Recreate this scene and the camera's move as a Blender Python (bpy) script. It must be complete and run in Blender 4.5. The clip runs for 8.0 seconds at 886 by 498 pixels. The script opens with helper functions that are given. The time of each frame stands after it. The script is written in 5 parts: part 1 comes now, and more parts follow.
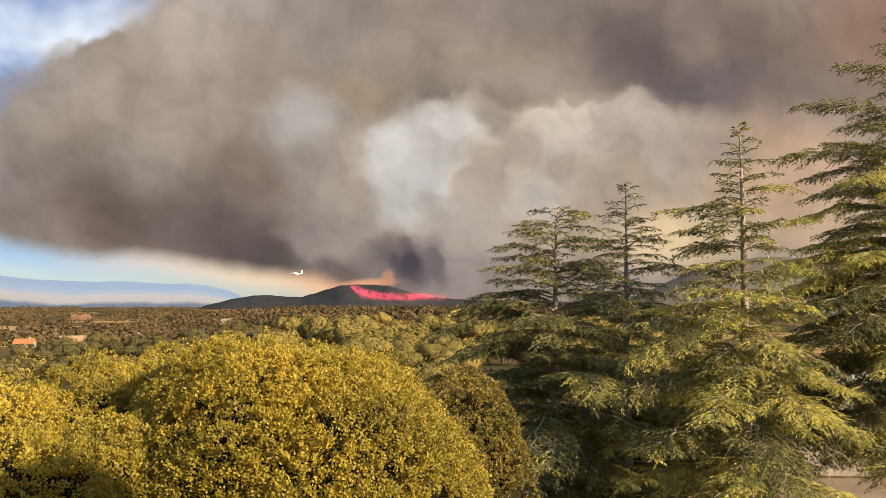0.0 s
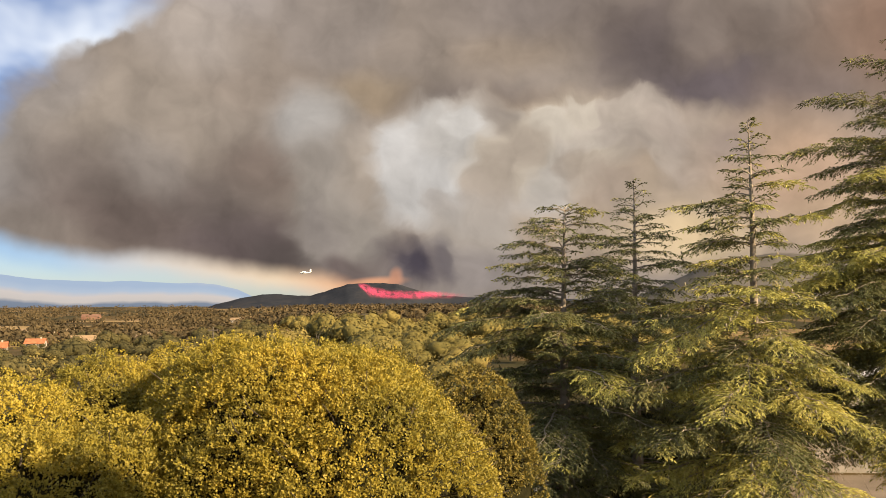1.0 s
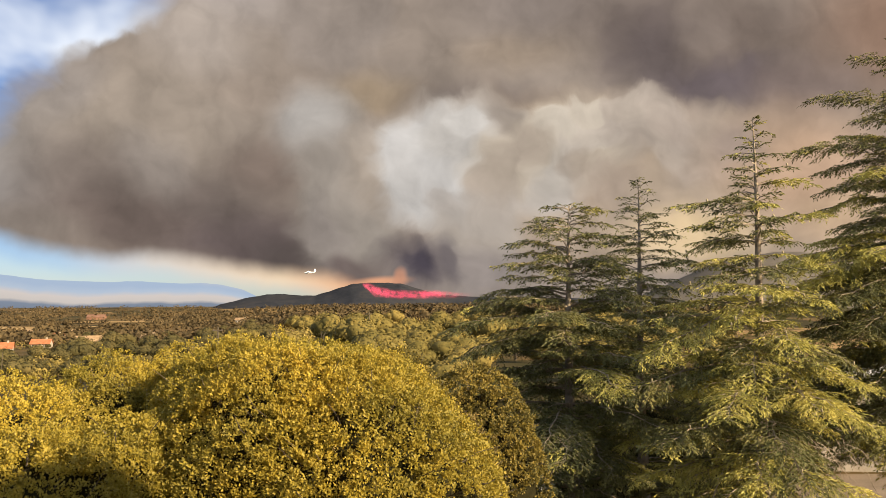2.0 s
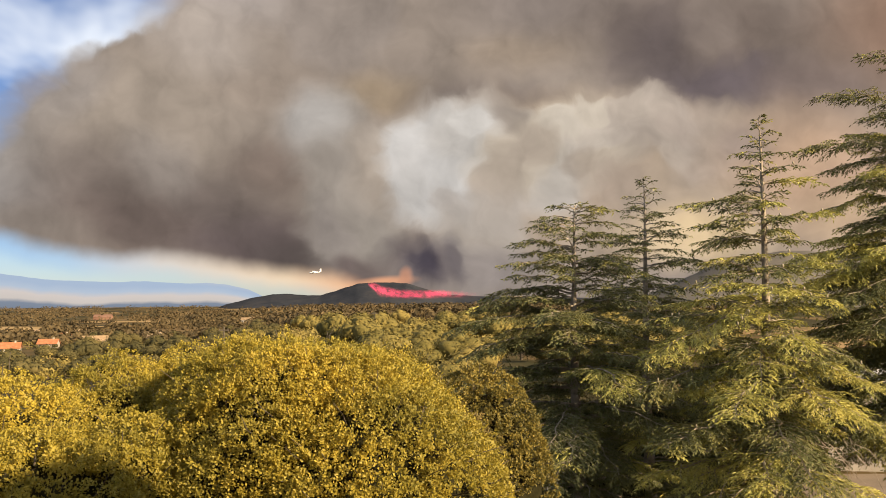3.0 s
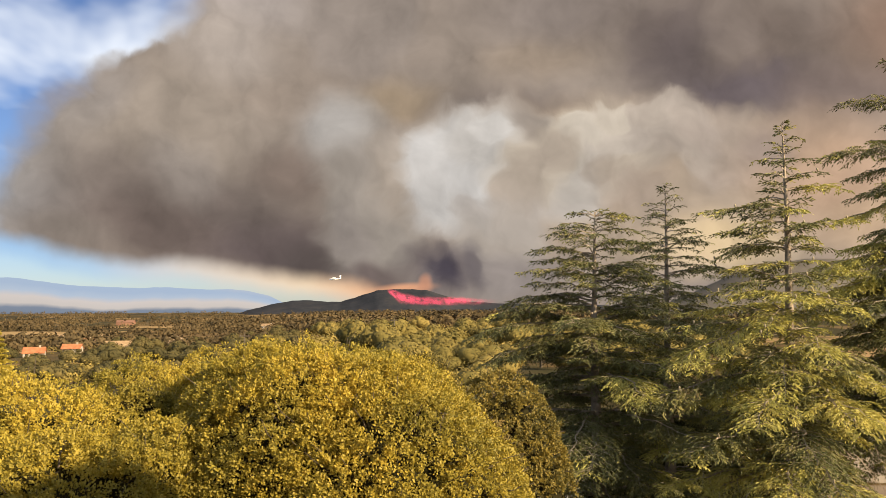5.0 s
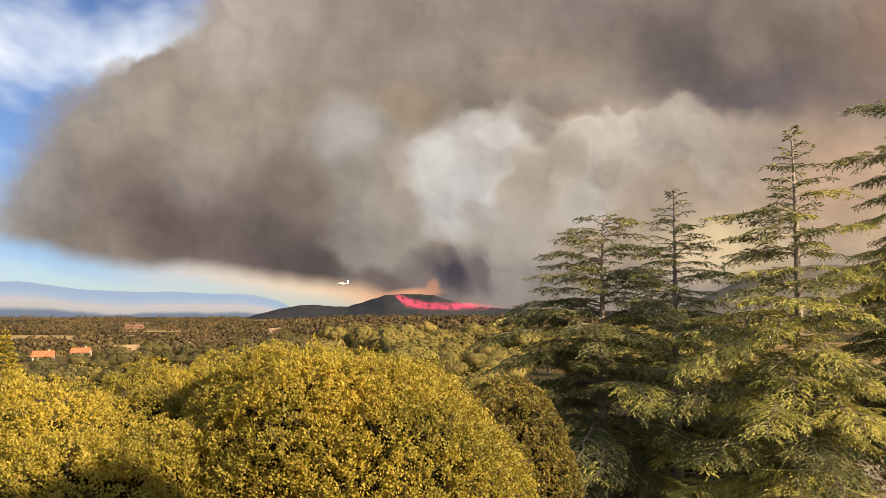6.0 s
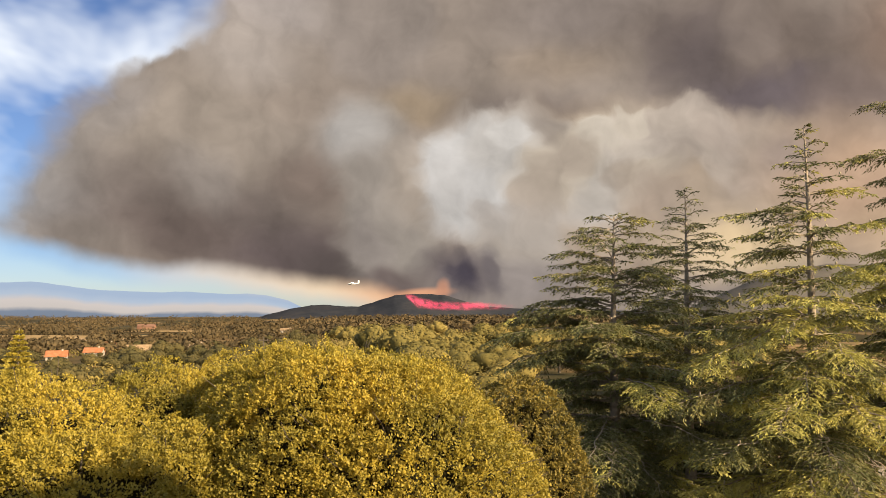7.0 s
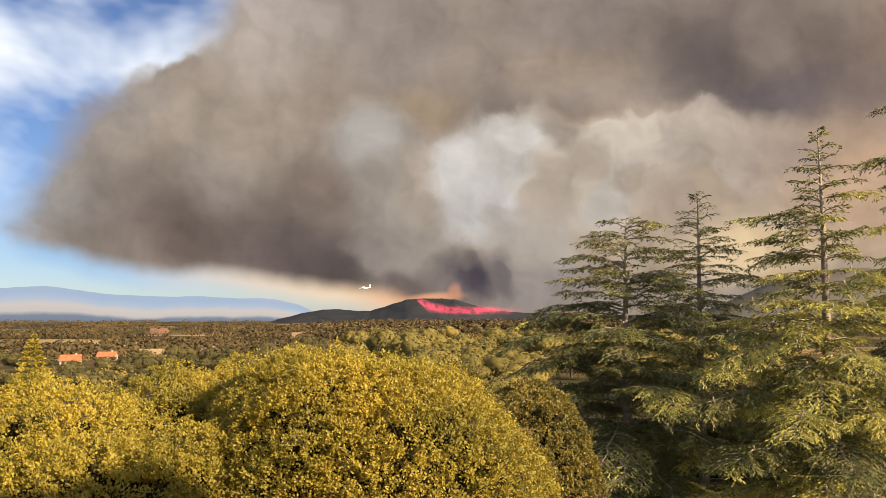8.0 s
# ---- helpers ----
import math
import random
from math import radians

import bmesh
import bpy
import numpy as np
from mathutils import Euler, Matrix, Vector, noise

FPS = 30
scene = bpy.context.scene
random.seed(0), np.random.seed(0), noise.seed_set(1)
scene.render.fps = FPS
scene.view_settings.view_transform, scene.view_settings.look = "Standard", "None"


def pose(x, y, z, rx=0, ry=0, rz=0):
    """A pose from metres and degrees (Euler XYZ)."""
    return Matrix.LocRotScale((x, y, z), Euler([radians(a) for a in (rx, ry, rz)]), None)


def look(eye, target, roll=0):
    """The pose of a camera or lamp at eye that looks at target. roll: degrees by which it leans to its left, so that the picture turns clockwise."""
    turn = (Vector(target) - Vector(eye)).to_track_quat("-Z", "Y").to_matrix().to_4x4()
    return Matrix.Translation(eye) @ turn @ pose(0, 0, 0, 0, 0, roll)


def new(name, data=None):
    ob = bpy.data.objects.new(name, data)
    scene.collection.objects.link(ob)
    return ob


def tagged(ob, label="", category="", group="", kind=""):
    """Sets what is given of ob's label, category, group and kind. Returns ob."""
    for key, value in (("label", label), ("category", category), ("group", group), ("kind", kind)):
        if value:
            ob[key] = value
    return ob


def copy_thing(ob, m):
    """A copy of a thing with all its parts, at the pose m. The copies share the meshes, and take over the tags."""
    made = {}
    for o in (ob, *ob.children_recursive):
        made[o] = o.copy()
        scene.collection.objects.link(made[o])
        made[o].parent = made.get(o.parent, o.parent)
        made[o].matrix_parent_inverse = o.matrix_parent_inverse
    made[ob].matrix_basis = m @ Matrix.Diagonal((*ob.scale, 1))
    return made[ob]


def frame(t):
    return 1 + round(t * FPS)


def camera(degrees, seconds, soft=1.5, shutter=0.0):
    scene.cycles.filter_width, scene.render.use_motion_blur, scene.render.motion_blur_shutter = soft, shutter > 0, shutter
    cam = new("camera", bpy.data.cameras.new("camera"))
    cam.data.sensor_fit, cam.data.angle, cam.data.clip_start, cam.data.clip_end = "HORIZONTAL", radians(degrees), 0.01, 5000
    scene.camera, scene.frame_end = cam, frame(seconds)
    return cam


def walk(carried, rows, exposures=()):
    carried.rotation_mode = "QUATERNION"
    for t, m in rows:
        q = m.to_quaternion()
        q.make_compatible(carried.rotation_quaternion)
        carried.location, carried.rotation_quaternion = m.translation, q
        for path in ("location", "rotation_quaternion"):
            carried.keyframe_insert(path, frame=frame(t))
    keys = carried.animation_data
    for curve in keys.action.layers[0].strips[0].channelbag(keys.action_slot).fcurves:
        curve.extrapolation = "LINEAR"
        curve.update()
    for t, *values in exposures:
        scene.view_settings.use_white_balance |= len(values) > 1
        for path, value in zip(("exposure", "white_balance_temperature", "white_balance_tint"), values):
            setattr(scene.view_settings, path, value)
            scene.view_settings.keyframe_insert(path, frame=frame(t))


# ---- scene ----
# ---------------------------------------------------------------- camera
EYE = Vector((0.0, 0.0, 6.5))
cam = camera(60.33, 8.0, soft=0.8)
walk(cam, [
    (0.0, pose(0.000, 0.000, 6.500, 94.300, 0.000, 0.000)),
    (0.5, pose(0.003, 0.004, 6.500, 94.194, 0.168, 0.370)),
    (1.0, pose(0.002, 0.006, 6.499, 94.157, 0.278, 0.629)),
    (1.5, pose(0.000, 0.008, 6.498, 94.134, 0.365, 0.805)),
    (3.0, pose(-0.005, 0.010, 6.497, 94.097, 0.493, 1.366)),
    (3.5, pose(-0.006, 0.011, 6.496, 94.076, 0.507, 1.692)),
    (4.0, pose(-0.009, 0.009, 6.495, 94.133, 0.441, 2.063)),
    (4.5, pose(-0.011, 0.006, 6.492, 94.339, 0.367, 2.480)),
    (6.0, pose(-0.015, 0.008, 6.479, 95.007, 0.073, 3.375)),
    (6.5, pose(-0.019, 0.009, 6.477, 95.008, 0.088, 3.715)),
    (7.0, pose(-0.022, 0.013, 6.472, 94.998, 0.105, 4.166)),
    (7.5, pose(-0.023, 0.013, 6.467, 95.088, 0.044, 4.639)),
    (8.0, pose(-0.025, 0.016, 6.461, 95.332, 0.083, 5.013)),
])

# ---------------------------------------------------------------- light
SUN_ELEVATION = 22.0
SUN_BEARING = 59.0        # degrees to the right of straight behind the camera
sa, se = radians(SUN_BEARING), radians(SUN_ELEVATION)
to_sun = Vector((math.sin(sa) * math.cos(se), -math.cos(sa) * math.cos(se), math.sin(se)))

world = bpy.data.worlds.new("sky")
scene.world = world
world.use_nodes = True
wn, wl = world.node_tree.nodes, world.node_tree.links
background = wn["Background"]
sky = wn.new("ShaderNodeTexSky")
sky.sky_type, sky.sun_disc = "NISHITA", False
sky.sun_elevation = se
sky.sun_rotation = math.atan2(to_sun.x, to_sun.y)
sky.air_density, sky.dust_density, sky.ozone_density = 1.0, 0.2, 1.8
# thin high cloud over the whole sky
w_coord = wn.new("ShaderNodeTexCoord")
w_map = wn.new("ShaderNodeMapping")
w_map.inputs["Scale"].default_value = (1.6, 1.6, 3.2)
w_noise = wn.new("ShaderNodeTexNoise")
w_noise.inputs["Scale"].default_value = 2.4
w_noise.inputs["Detail"].default_value = 4
w_noise.inputs["Roughness"].default_value = 0.55
w_noise.inputs["Distortion"].default_value = 0.2
w_ramp = wn.new("ShaderNodeValToRGB")
w_ramp.color_ramp.elements[0].position = 0.36
w_ramp.color_ramp.elements[1].position = 0.60
w_mix = wn.new("ShaderNodeMix")
w_mix.data_type = "RGBA"
w_mix.inputs["B"].default_value = (10.0, 10.5, 11.2, 1)
wl.new(w_coord.outputs["Generated"], w_map.inputs["Vector"])
wl.new(w_map.outputs["Vector"], w_noise.inputs["Vector"])
wl.new(w_noise.outputs["Fac"], w_ramp.inputs["Fac"])
w_split = wn.new("ShaderNodeSeparateXYZ")
w_up = wn.new("ShaderNodeMapRange")
w_up.interpolation_type = "SMOOTHSTEP"
w_up.inputs["From Min"].default_value, w_up.inputs["From Max"].default_value = 0.06, 0.24
w_cover = wn.new("ShaderNodeMath")
w_cover.operation = "MULTIPLY"
wl.new(w_coord.outputs["Generated"], w_split.inputs[0])
wl.new(w_split.outputs["Z"], w_up.inputs["Value"])
wl.new(w_ramp.outputs["Color"], w_cover.inputs[0])
wl.new(w_up.outputs[0], w_cover.inputs[1])
wl.new(w_cover.outputs[0], w_mix.inputs["Factor"])
w_cool = wn.new("ShaderNodeMix")
w_cool.data_type, w_cool.blend_type = "RGBA", "MULTIPLY"
w_cool.inputs["Factor"].default_value = 1.0
w_cool.inputs["B"].default_value = (0.77, 0.85, 1.13, 1)
wl.new(sky.outputs["Color"], w_cool.inputs["A"])
wl.new(w_cool.outputs["Result"], w_mix.inputs["A"])
wl.new(w_mix.outputs["Result"], background.inputs["Color"])
background.inputs["Strength"].default_value = 0.0435

sun_data = bpy.data.lights.new("sun", "SUN")
sun_data.energy, sun_data.angle, sun_data.color = 5.0, radians(0.6), (1.0, 0.80, 0.52)
sun = new("sun", sun_data)
sun.matrix_world = look((0, 0, 60), Vector((0, 0, 60)) - to_sun)
scene.view_settings.exposure = 1.18


# ---------------------------------------------------------------- tools
def linear(r, g, b):
    """Linear colour from 8-bit display values."""
    return tuple((c / 255 / 12.92) if c / 255 <= 0.04045 else ((c / 255 + 0.055) / 1.055) ** 2.4 for c in (r, g, b))


def smooth(a, b, v):
    t = np.clip((v - a) / (b - a), 0, 1)
    return t * t * (3 - 2 * t)


def node_tools(mat):
    nodes, links = mat.node_tree.nodes, mat.node_tree.links

    def add(kind, **values):
        n = nodes.new(kind)
        for key, value in values.items():
            n.inputs[key.replace("_", " ")].default_value = value
        return n
    return nodes, links, add


def surface(name, stops, scale=6.0, fine=60.0, rough=0.8, bump=0.3, metal=0.0, island=0.0, objects=0.0, translucent=0.0, coord="Object", spec=0.3):
    """A material whose colour runs over stops by noise at two scales, with bump, and varies by piece or by object."""
    mat = bpy.data.materials.new(name)
    mat.use_nodes = True
    nodes, links, add = node_tools(mat)
    shader = nodes["Principled BSDF"]
    place = nodes.new("ShaderNodeTexCoord").outputs[coord]
    broad = add("ShaderNodeTexNoise", Scale=scale, Detail=4.0, Roughness=0.6)
    grain = add("ShaderNodeTexNoise", Scale=fine, Detail=3.0, Roughness=0.6)
    links.new(place, broad.inputs["Vector"])
    links.new(place, grain.inputs["Vector"])
    total = nodes.new("ShaderNodeMath")
    total.operation = "MULTIPLY_ADD"
    links.new(grain.outputs["Fac"], total.inputs[0])
    total.inputs[1].default_value = 0.45
    links.new(broad.outputs["Fac"], total.inputs[2])
    value = total.outputs[0]
    if island or objects:
        info = nodes.new("ShaderNodeNewGeometry").outputs["Random Per Island"] if island else nodes.new("ShaderNodeObjectInfo").outputs["Random"]
        more = nodes.new("ShaderNodeMath")
        more.operation = "MULTIPLY_ADD"
        links.new(info, more.inputs[0])
        more.inputs[1].default_value = island or objects
        links.new(value, more.inputs[2])
        less = nodes.new("ShaderNodeMath")
        less.operation = "SUBTRACT"
        links.new(more.outputs[0], less.inputs[0])
        less.inputs[1].default_value = (island or objects) / 2
        value = less.outputs[0]
    ramp = nodes.new("ShaderNodeValToRGB")
    while len(ramp.color_ramp.elements) < len(stops):
        ramp.color_ramp.elements.new(0.5)
    for k, colour in enumerate(stops):
        ramp.color_ramp.elements[k].position = 0.45 + 0.55 * k / max(1, len(stops) - 1)
        ramp.color_ramp.elements[k].color = (*colour, 1)
    links.new(value, ramp.inputs["Fac"])
    links.new(ramp.outputs["Color"], shader.inputs["Base Color"])
    shader.inputs["Roughness"].default_value = rough
    shader.inputs["Metallic"].default_value = metal
    shader.inputs["Specular IOR Level"].default_value = spec
    if bump:
        relief = add("ShaderNodeBump", Strength=bump, Distance=0.02)
        links.new(total.outputs[0], relief.inputs["Height"])
        links.new(relief.outputs["Normal"], shader.inputs["Normal"])
    if translucent:
        thin = nodes.new("ShaderNodeBsdfTranslucent")
        both = nodes.new("ShaderNodeMixShader")
        both.inputs[0].default_value = translucent
        links.new(ramp.outputs["Color"], thin.inputs["Color"])
        links.new(shader.outputs[0], both.inputs[1])
        links.new(thin.outputs[0], both.inputs[2])
        links.new(both.outputs[0], nodes["Material Output"].inputs["Surface"])
    return mat


def mesh_of(name, verts, faces, mat, smooth_faces=False):
    """A mesh from vertex and face arrays, all faces with the same number of corners."""
    verts, faces = np.asarray(verts, dtype=np.float32), np.asarray(faces, dtype=np.int32)
    me = bpy.data.meshes.new(name)
    corners = faces.shape[1]
    me.vertices.add(len(verts))
    me.vertices.foreach_set("co", verts.ravel())
    me.loops.add(faces.size)
    me.loops.foreach_set("vertex_index", faces.ravel())
    me.polygons.add(len(faces))
    me.polygons.foreach_set("loop_start", np.arange(0, faces.size, corners, dtype=np.int32))
    me.polygons.foreach_set("use_smooth", np.full(len(faces), smooth_faces))
    me.update(calc_edges=True)
    me.validate()
    me.materials.append(mat)
    return me


def part(name, data, mat=None, parent=None, label=""):
    """Links a mesh, or a bmesh, as one object under its thing."""
    if isinstance(data, bmesh.types.BMesh):
        me = bpy.data.meshes.new(name)
        data.to_mesh(me)
        data.free()
        me.materials.append(mat)
        data = me
    ob = new(name, data)
    if parent:
        ob.parent = parent
    return tagged(ob, label)


def thing(name, label, category, m=None, group="", kind=""):
    ob = tagged(new(name), label, category, group, kind)
    if m is not None:
        ob.matrix_world = m
    return ob


def box(bm, x0, x1, y0, y1, z0, z1, bevel=0.0):
    made = bmesh.ops.create_cube(bm, size=1, matrix=Matrix.Translation(((x0 + x1) / 2, (y0 + y1) / 2, (z0 + z1) / 2)) @ Matrix.Diagonal((x1 - x0, y1 - y0, z1 - z0, 1)))
    if bevel:
        edges = list({e for v in made["verts"] for e in v.link_edges})
        bmesh.ops.bevel(bm, geom=edges, offset=bevel, segments=2, affect="EDGES", profile=0.5)
    return bm


def box_part(name, dims, mat, parent, label="", bevel=0.0):
    return part(name, box(bmesh.new(), *dims, bevel), mat, parent, label)


def unit(v):
    return v / np.maximum(np.linalg.norm(v, axis=-1, keepdims=True), 1e-9)


def diamonds(base, way, length, width, normal, fold=0.0):
    """Leaf-shaped quads: base points, directions, lengths, widths and rough normals."""
    side = unit(np.cross(way, normal))
    up = np.cross(side, way)
    mid = base + way * (length * 0.45)[:, None]
    lift = up * (width * fold)[:, None]
    half = side * (width * 0.5)[:, None]
    v = np.stack([base, mid + half + lift, base + way * length[:, None], mid - half + lift], 1).reshape(-1, 3)
    return v, np.arange(len(v)).reshape(-1, 4)


def tubes(lines, sides=5):
    """Quads of tapered tubes along polylines: each a list of (points n x 3, radii n)."""
    verts, faces, start = [], [], 0
    ring = np.arange(sides) * 2 * np.pi / sides
    for pts, rad in lines:
        pts = np.asarray(pts, dtype=float)
        tang = unit(np.gradient(pts, axis=0))
        ref = np.where(np.abs(tang[:, 2:3]) > 0.9, [[1.0, 0, 0]], [[0, 0, 1.0]])
        a = unit(np.cross(tang, ref))
        b = np.cross(tang, a)
        rad = np.asarray(rad, dtype=float)
        v = pts[:, None] + (a[:, None] * np.cos(ring)[None, :, None] + b[:, None] * np.sin(ring)[None, :, None]) * rad[:, None, None]
        verts.append(v.reshape(-1, 3))
        n = len(pts)
        i = np.arange(n - 1)[:, None] * sides
        k = np.arange(sides)[None, :]
        q = np.stack([i + k, i + (k + 1) % sides, i + sides + (k + 1) % sides, i + sides + k], -1).reshape(-1, 4)
        faces.append(q + start)
        start += n * sides
    return np.concatenate(verts), np.concatenate(faces)


# ---------------------------------------------------------------- materials
leaf_gold = surface("golden_leaf", [(0.135, 0.126, 0.027), (0.365, 0.285, 0.041), (0.62, 0.45, 0.058)], 0.7, 30, 0.5, 0, island=0.14, translucent=0.38, spec=0.3)
leaf_olive = surface("olive_leaf", [(0.075, 0.068, 0.018), (0.185, 0.145, 0.030), (0.32, 0.235, 0.045)], 1.3, 30, 0.55, 0, island=0.5, translucent=0.3)
leaf_russet = surface("russet_leaf", [(0.07, 0.055, 0.02), (0.16, 0.12, 0.03), (0.25, 0.17, 0.05)], 1.3, 30, 0.6, 0, island=0.5, translucent=0.25)
# near-black colour paints deep shade into the gaps of the crown
leaf_core = surface("painted_crown_gap_shade", [(0.014, 0.013, 0.006), (0.03, 0.026, 0.012)], 6, 40, 1.0, 0.6, spec=0.0)
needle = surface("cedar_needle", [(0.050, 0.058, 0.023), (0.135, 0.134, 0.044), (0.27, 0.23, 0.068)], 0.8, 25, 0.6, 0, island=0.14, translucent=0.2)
# gold copy of the needle colour, standing for needles in the sun
needle_gold = surface("sun_tinted_cedar_needle", [(0.19, 0.19, 0.05), (0.42, 0.38, 0.09), (0.66, 0.54, 0.14)], 0.8, 25, 0.55, 0, island=0.14, translucent=0.3)
bark = surface("cedar_bark", [(0.13, 0.10, 0.073), (0.28, 0.225, 0.17), (0.44, 0.37, 0.29)], 5, 60, 0.95, 0.8)
twig = surface("dark_twig_bark", [(0.045, 0.035, 0.026), (0.09, 0.07, 0.052), (0.15, 0.12, 0.09)], 5, 60, 0.95, 0.5)
cone_scale = surface("cone_scale", [(0.28, 0.23, 0.14), (0.42, 0.35, 0.23)], 20, 90, 0.8, 0.6, objects=0.3)
wood_leaf = surface("scrub_leaf", [(0.10, 0.086, 0.026), (0.195, 0.152, 0.044), (0.29, 0.213, 0.062)], 0.12, 2.0, 0.8, 0, objects=0.35, translucent=0.15, spec=0.1)
far_leaf = surface("far_wood_leaf", [(0.040, 0.031, 0.018), (0.082, 0.060, 0.030), (0.150, 0.102, 0.048)], 0.01, 0.2, 0.9, 0, island=0.2, spec=0.05)
plaster = surface("white_plaster", [(0.26, 0.22, 0.17), (0.36, 0.31, 0.25), (0.44, 0.39, 0.32)], 0.8, 30, 0.85, 0.2)
roof_tile = surface("terracotta_roof", [(0.24, 0.085, 0.035), (0.38, 0.14, 0.06), (0.46, 0.19, 0.09)], 0.6, 8, 0.85, 0.3, objects=0.4)
roof_tan = surface("weathered_tan_roof", [(0.19, 0.12, 0.062), (0.28, 0.185, 0.10), (0.36, 0.25, 0.14)], 0.6, 8, 0.85, 0.3)
roof_dull = surface("dull_earth_red", [(0.13, 0.07, 0.045), (0.20, 0.105, 0.068), (0.26, 0.14, 0.09)], 0.1, 1.0, 0.9, 0.2)
dark_glass = surface("dark_window_glass", [(0.02, 0.022, 0.025), (0.04, 0.042, 0.045)], 2, 30, 0.1, 0)
paving = surface("sandy_paving", [(0.13, 0.095, 0.066), (0.20, 0.15, 0.105), (0.27, 0.205, 0.145)], 0.5, 14, 0.9, 0.3)
kerb_stone = surface("pale_concrete", [(0.34, 0.31, 0.27), (0.48, 0.45, 0.40)], 1.5, 30, 0.9, 0.3)
metal_grey = surface("galvanised_metal", [(0.25, 0.25, 0.24), (0.40, 0.40, 0.39)], 4, 40, 0.5, 0.1, metal=0.6)
pole_wood = surface("weathered_pole_wood", [(0.08, 0.062, 0.045), (0.15, 0.12, 0.09)], 3, 40, 0.9, 0.4)
paint_white = surface("white_car_paint", [(0.46, 0.46, 0.45), (0.55, 0.55, 0.54)], 2, 60, 0.25, 0)
plane_white = surface("white_aircraft_paint", [(0.75, 0.74, 0.72), (0.85, 0.84, 0.82)], 0.4, 6, 0.4, 0)
rubber = surface("black_rubber", [(0.015, 0.015, 0.015), (0.03, 0.03, 0.03)], 8, 60, 0.8, 0.2)
lamp_glass = surface("clear_lamp_glass", [(0.6, 0.6, 0.58), (0.75, 0.75, 0.73)], 8, 60, 0.1, 0)


def ground_material():
    mat = bpy.data.materials.new("dry_ground_and_fields")
    mat.use_nodes = True
    nodes, links, add = node_tools(mat)
    shader = nodes["Principled BSDF"]
    place = nodes.new("ShaderNodeTexCoord").outputs["Object"]
    stretch = nodes.new("ShaderNodeMapping")
    stretch.inputs["Scale"].default_value = (1.0, 0.45, 1.0)
    links.new(place, stretch.inputs["Vector"])
    cells = add("ShaderNodeTexVoronoi", Scale=0.012, Randomness=0.9)
    links.new(stretch.outputs["Vector"], cells.inputs["Vector"])
    split = nodes.new("ShaderNodeSeparateColor")
    links.new(cells.outputs["Color"], split.inputs["Color"])
    ramp = nodes.new("ShaderNodeValToRGB")
    ramp.color_ramp.interpolation = "CONSTANT"
    fields = ((0.0, (0.05, 0.038, 0.018)), (0.3, (0.12, 0.078, 0.033)), (0.5, (0.19, 0.12, 0.052)), (0.68, (0.065, 0.05, 0.022)), (0.82, (0.30, 0.19, 0.085)))
    while len(ramp.color_ramp.elements) < len(fields):
        ramp.color_ramp.elements.new(0.5)
    for e, (p, c) in zip(ramp.color_ramp.elements, fields):
        e.position, e.color = p, (*c, 1)
    links.new(split.outputs["Red"], ramp.inputs["Fac"])
    scrub = add("ShaderNodeTexNoise", Scale=0.05, Detail=8.0, Roughness=0.7)
    links.new(place, scrub.inputs["Vector"])
    cover = nodes.new("ShaderNodeValToRGB")
    cover.color_ramp.elements[0].position, cover.color_ramp.elements[1].position = 0.45, 0.62
    links.new(scrub.outputs["Fac"], cover.inputs["Fac"])
    mix = nodes.new("ShaderNodeMix")
    mix.data_type = "RGBA"
    mix.inputs["B"].default_value = (0.045, 0.042, 0.018, 1)
    links.new(cover.outputs["Color"], mix.inputs["Factor"])
    links.new(ramp.outputs["Color"], mix.inputs["A"])
    links.new(mix.outputs["Result"], shader.inputs["Base Color"])
    shader.inputs["Roughness"].default_value = 0.95
    shader.inputs["Specular IOR Level"].default_value = 0.05
    relief = add("ShaderNodeBump", Strength=0.5, Distance=0.4)
    links.new(scrub.outputs["Fac"], relief.inputs["Height"])
    links.new(relief.outputs["Normal"], shader.inputs["Normal"])
    return mat


ground_mat = ground_material()


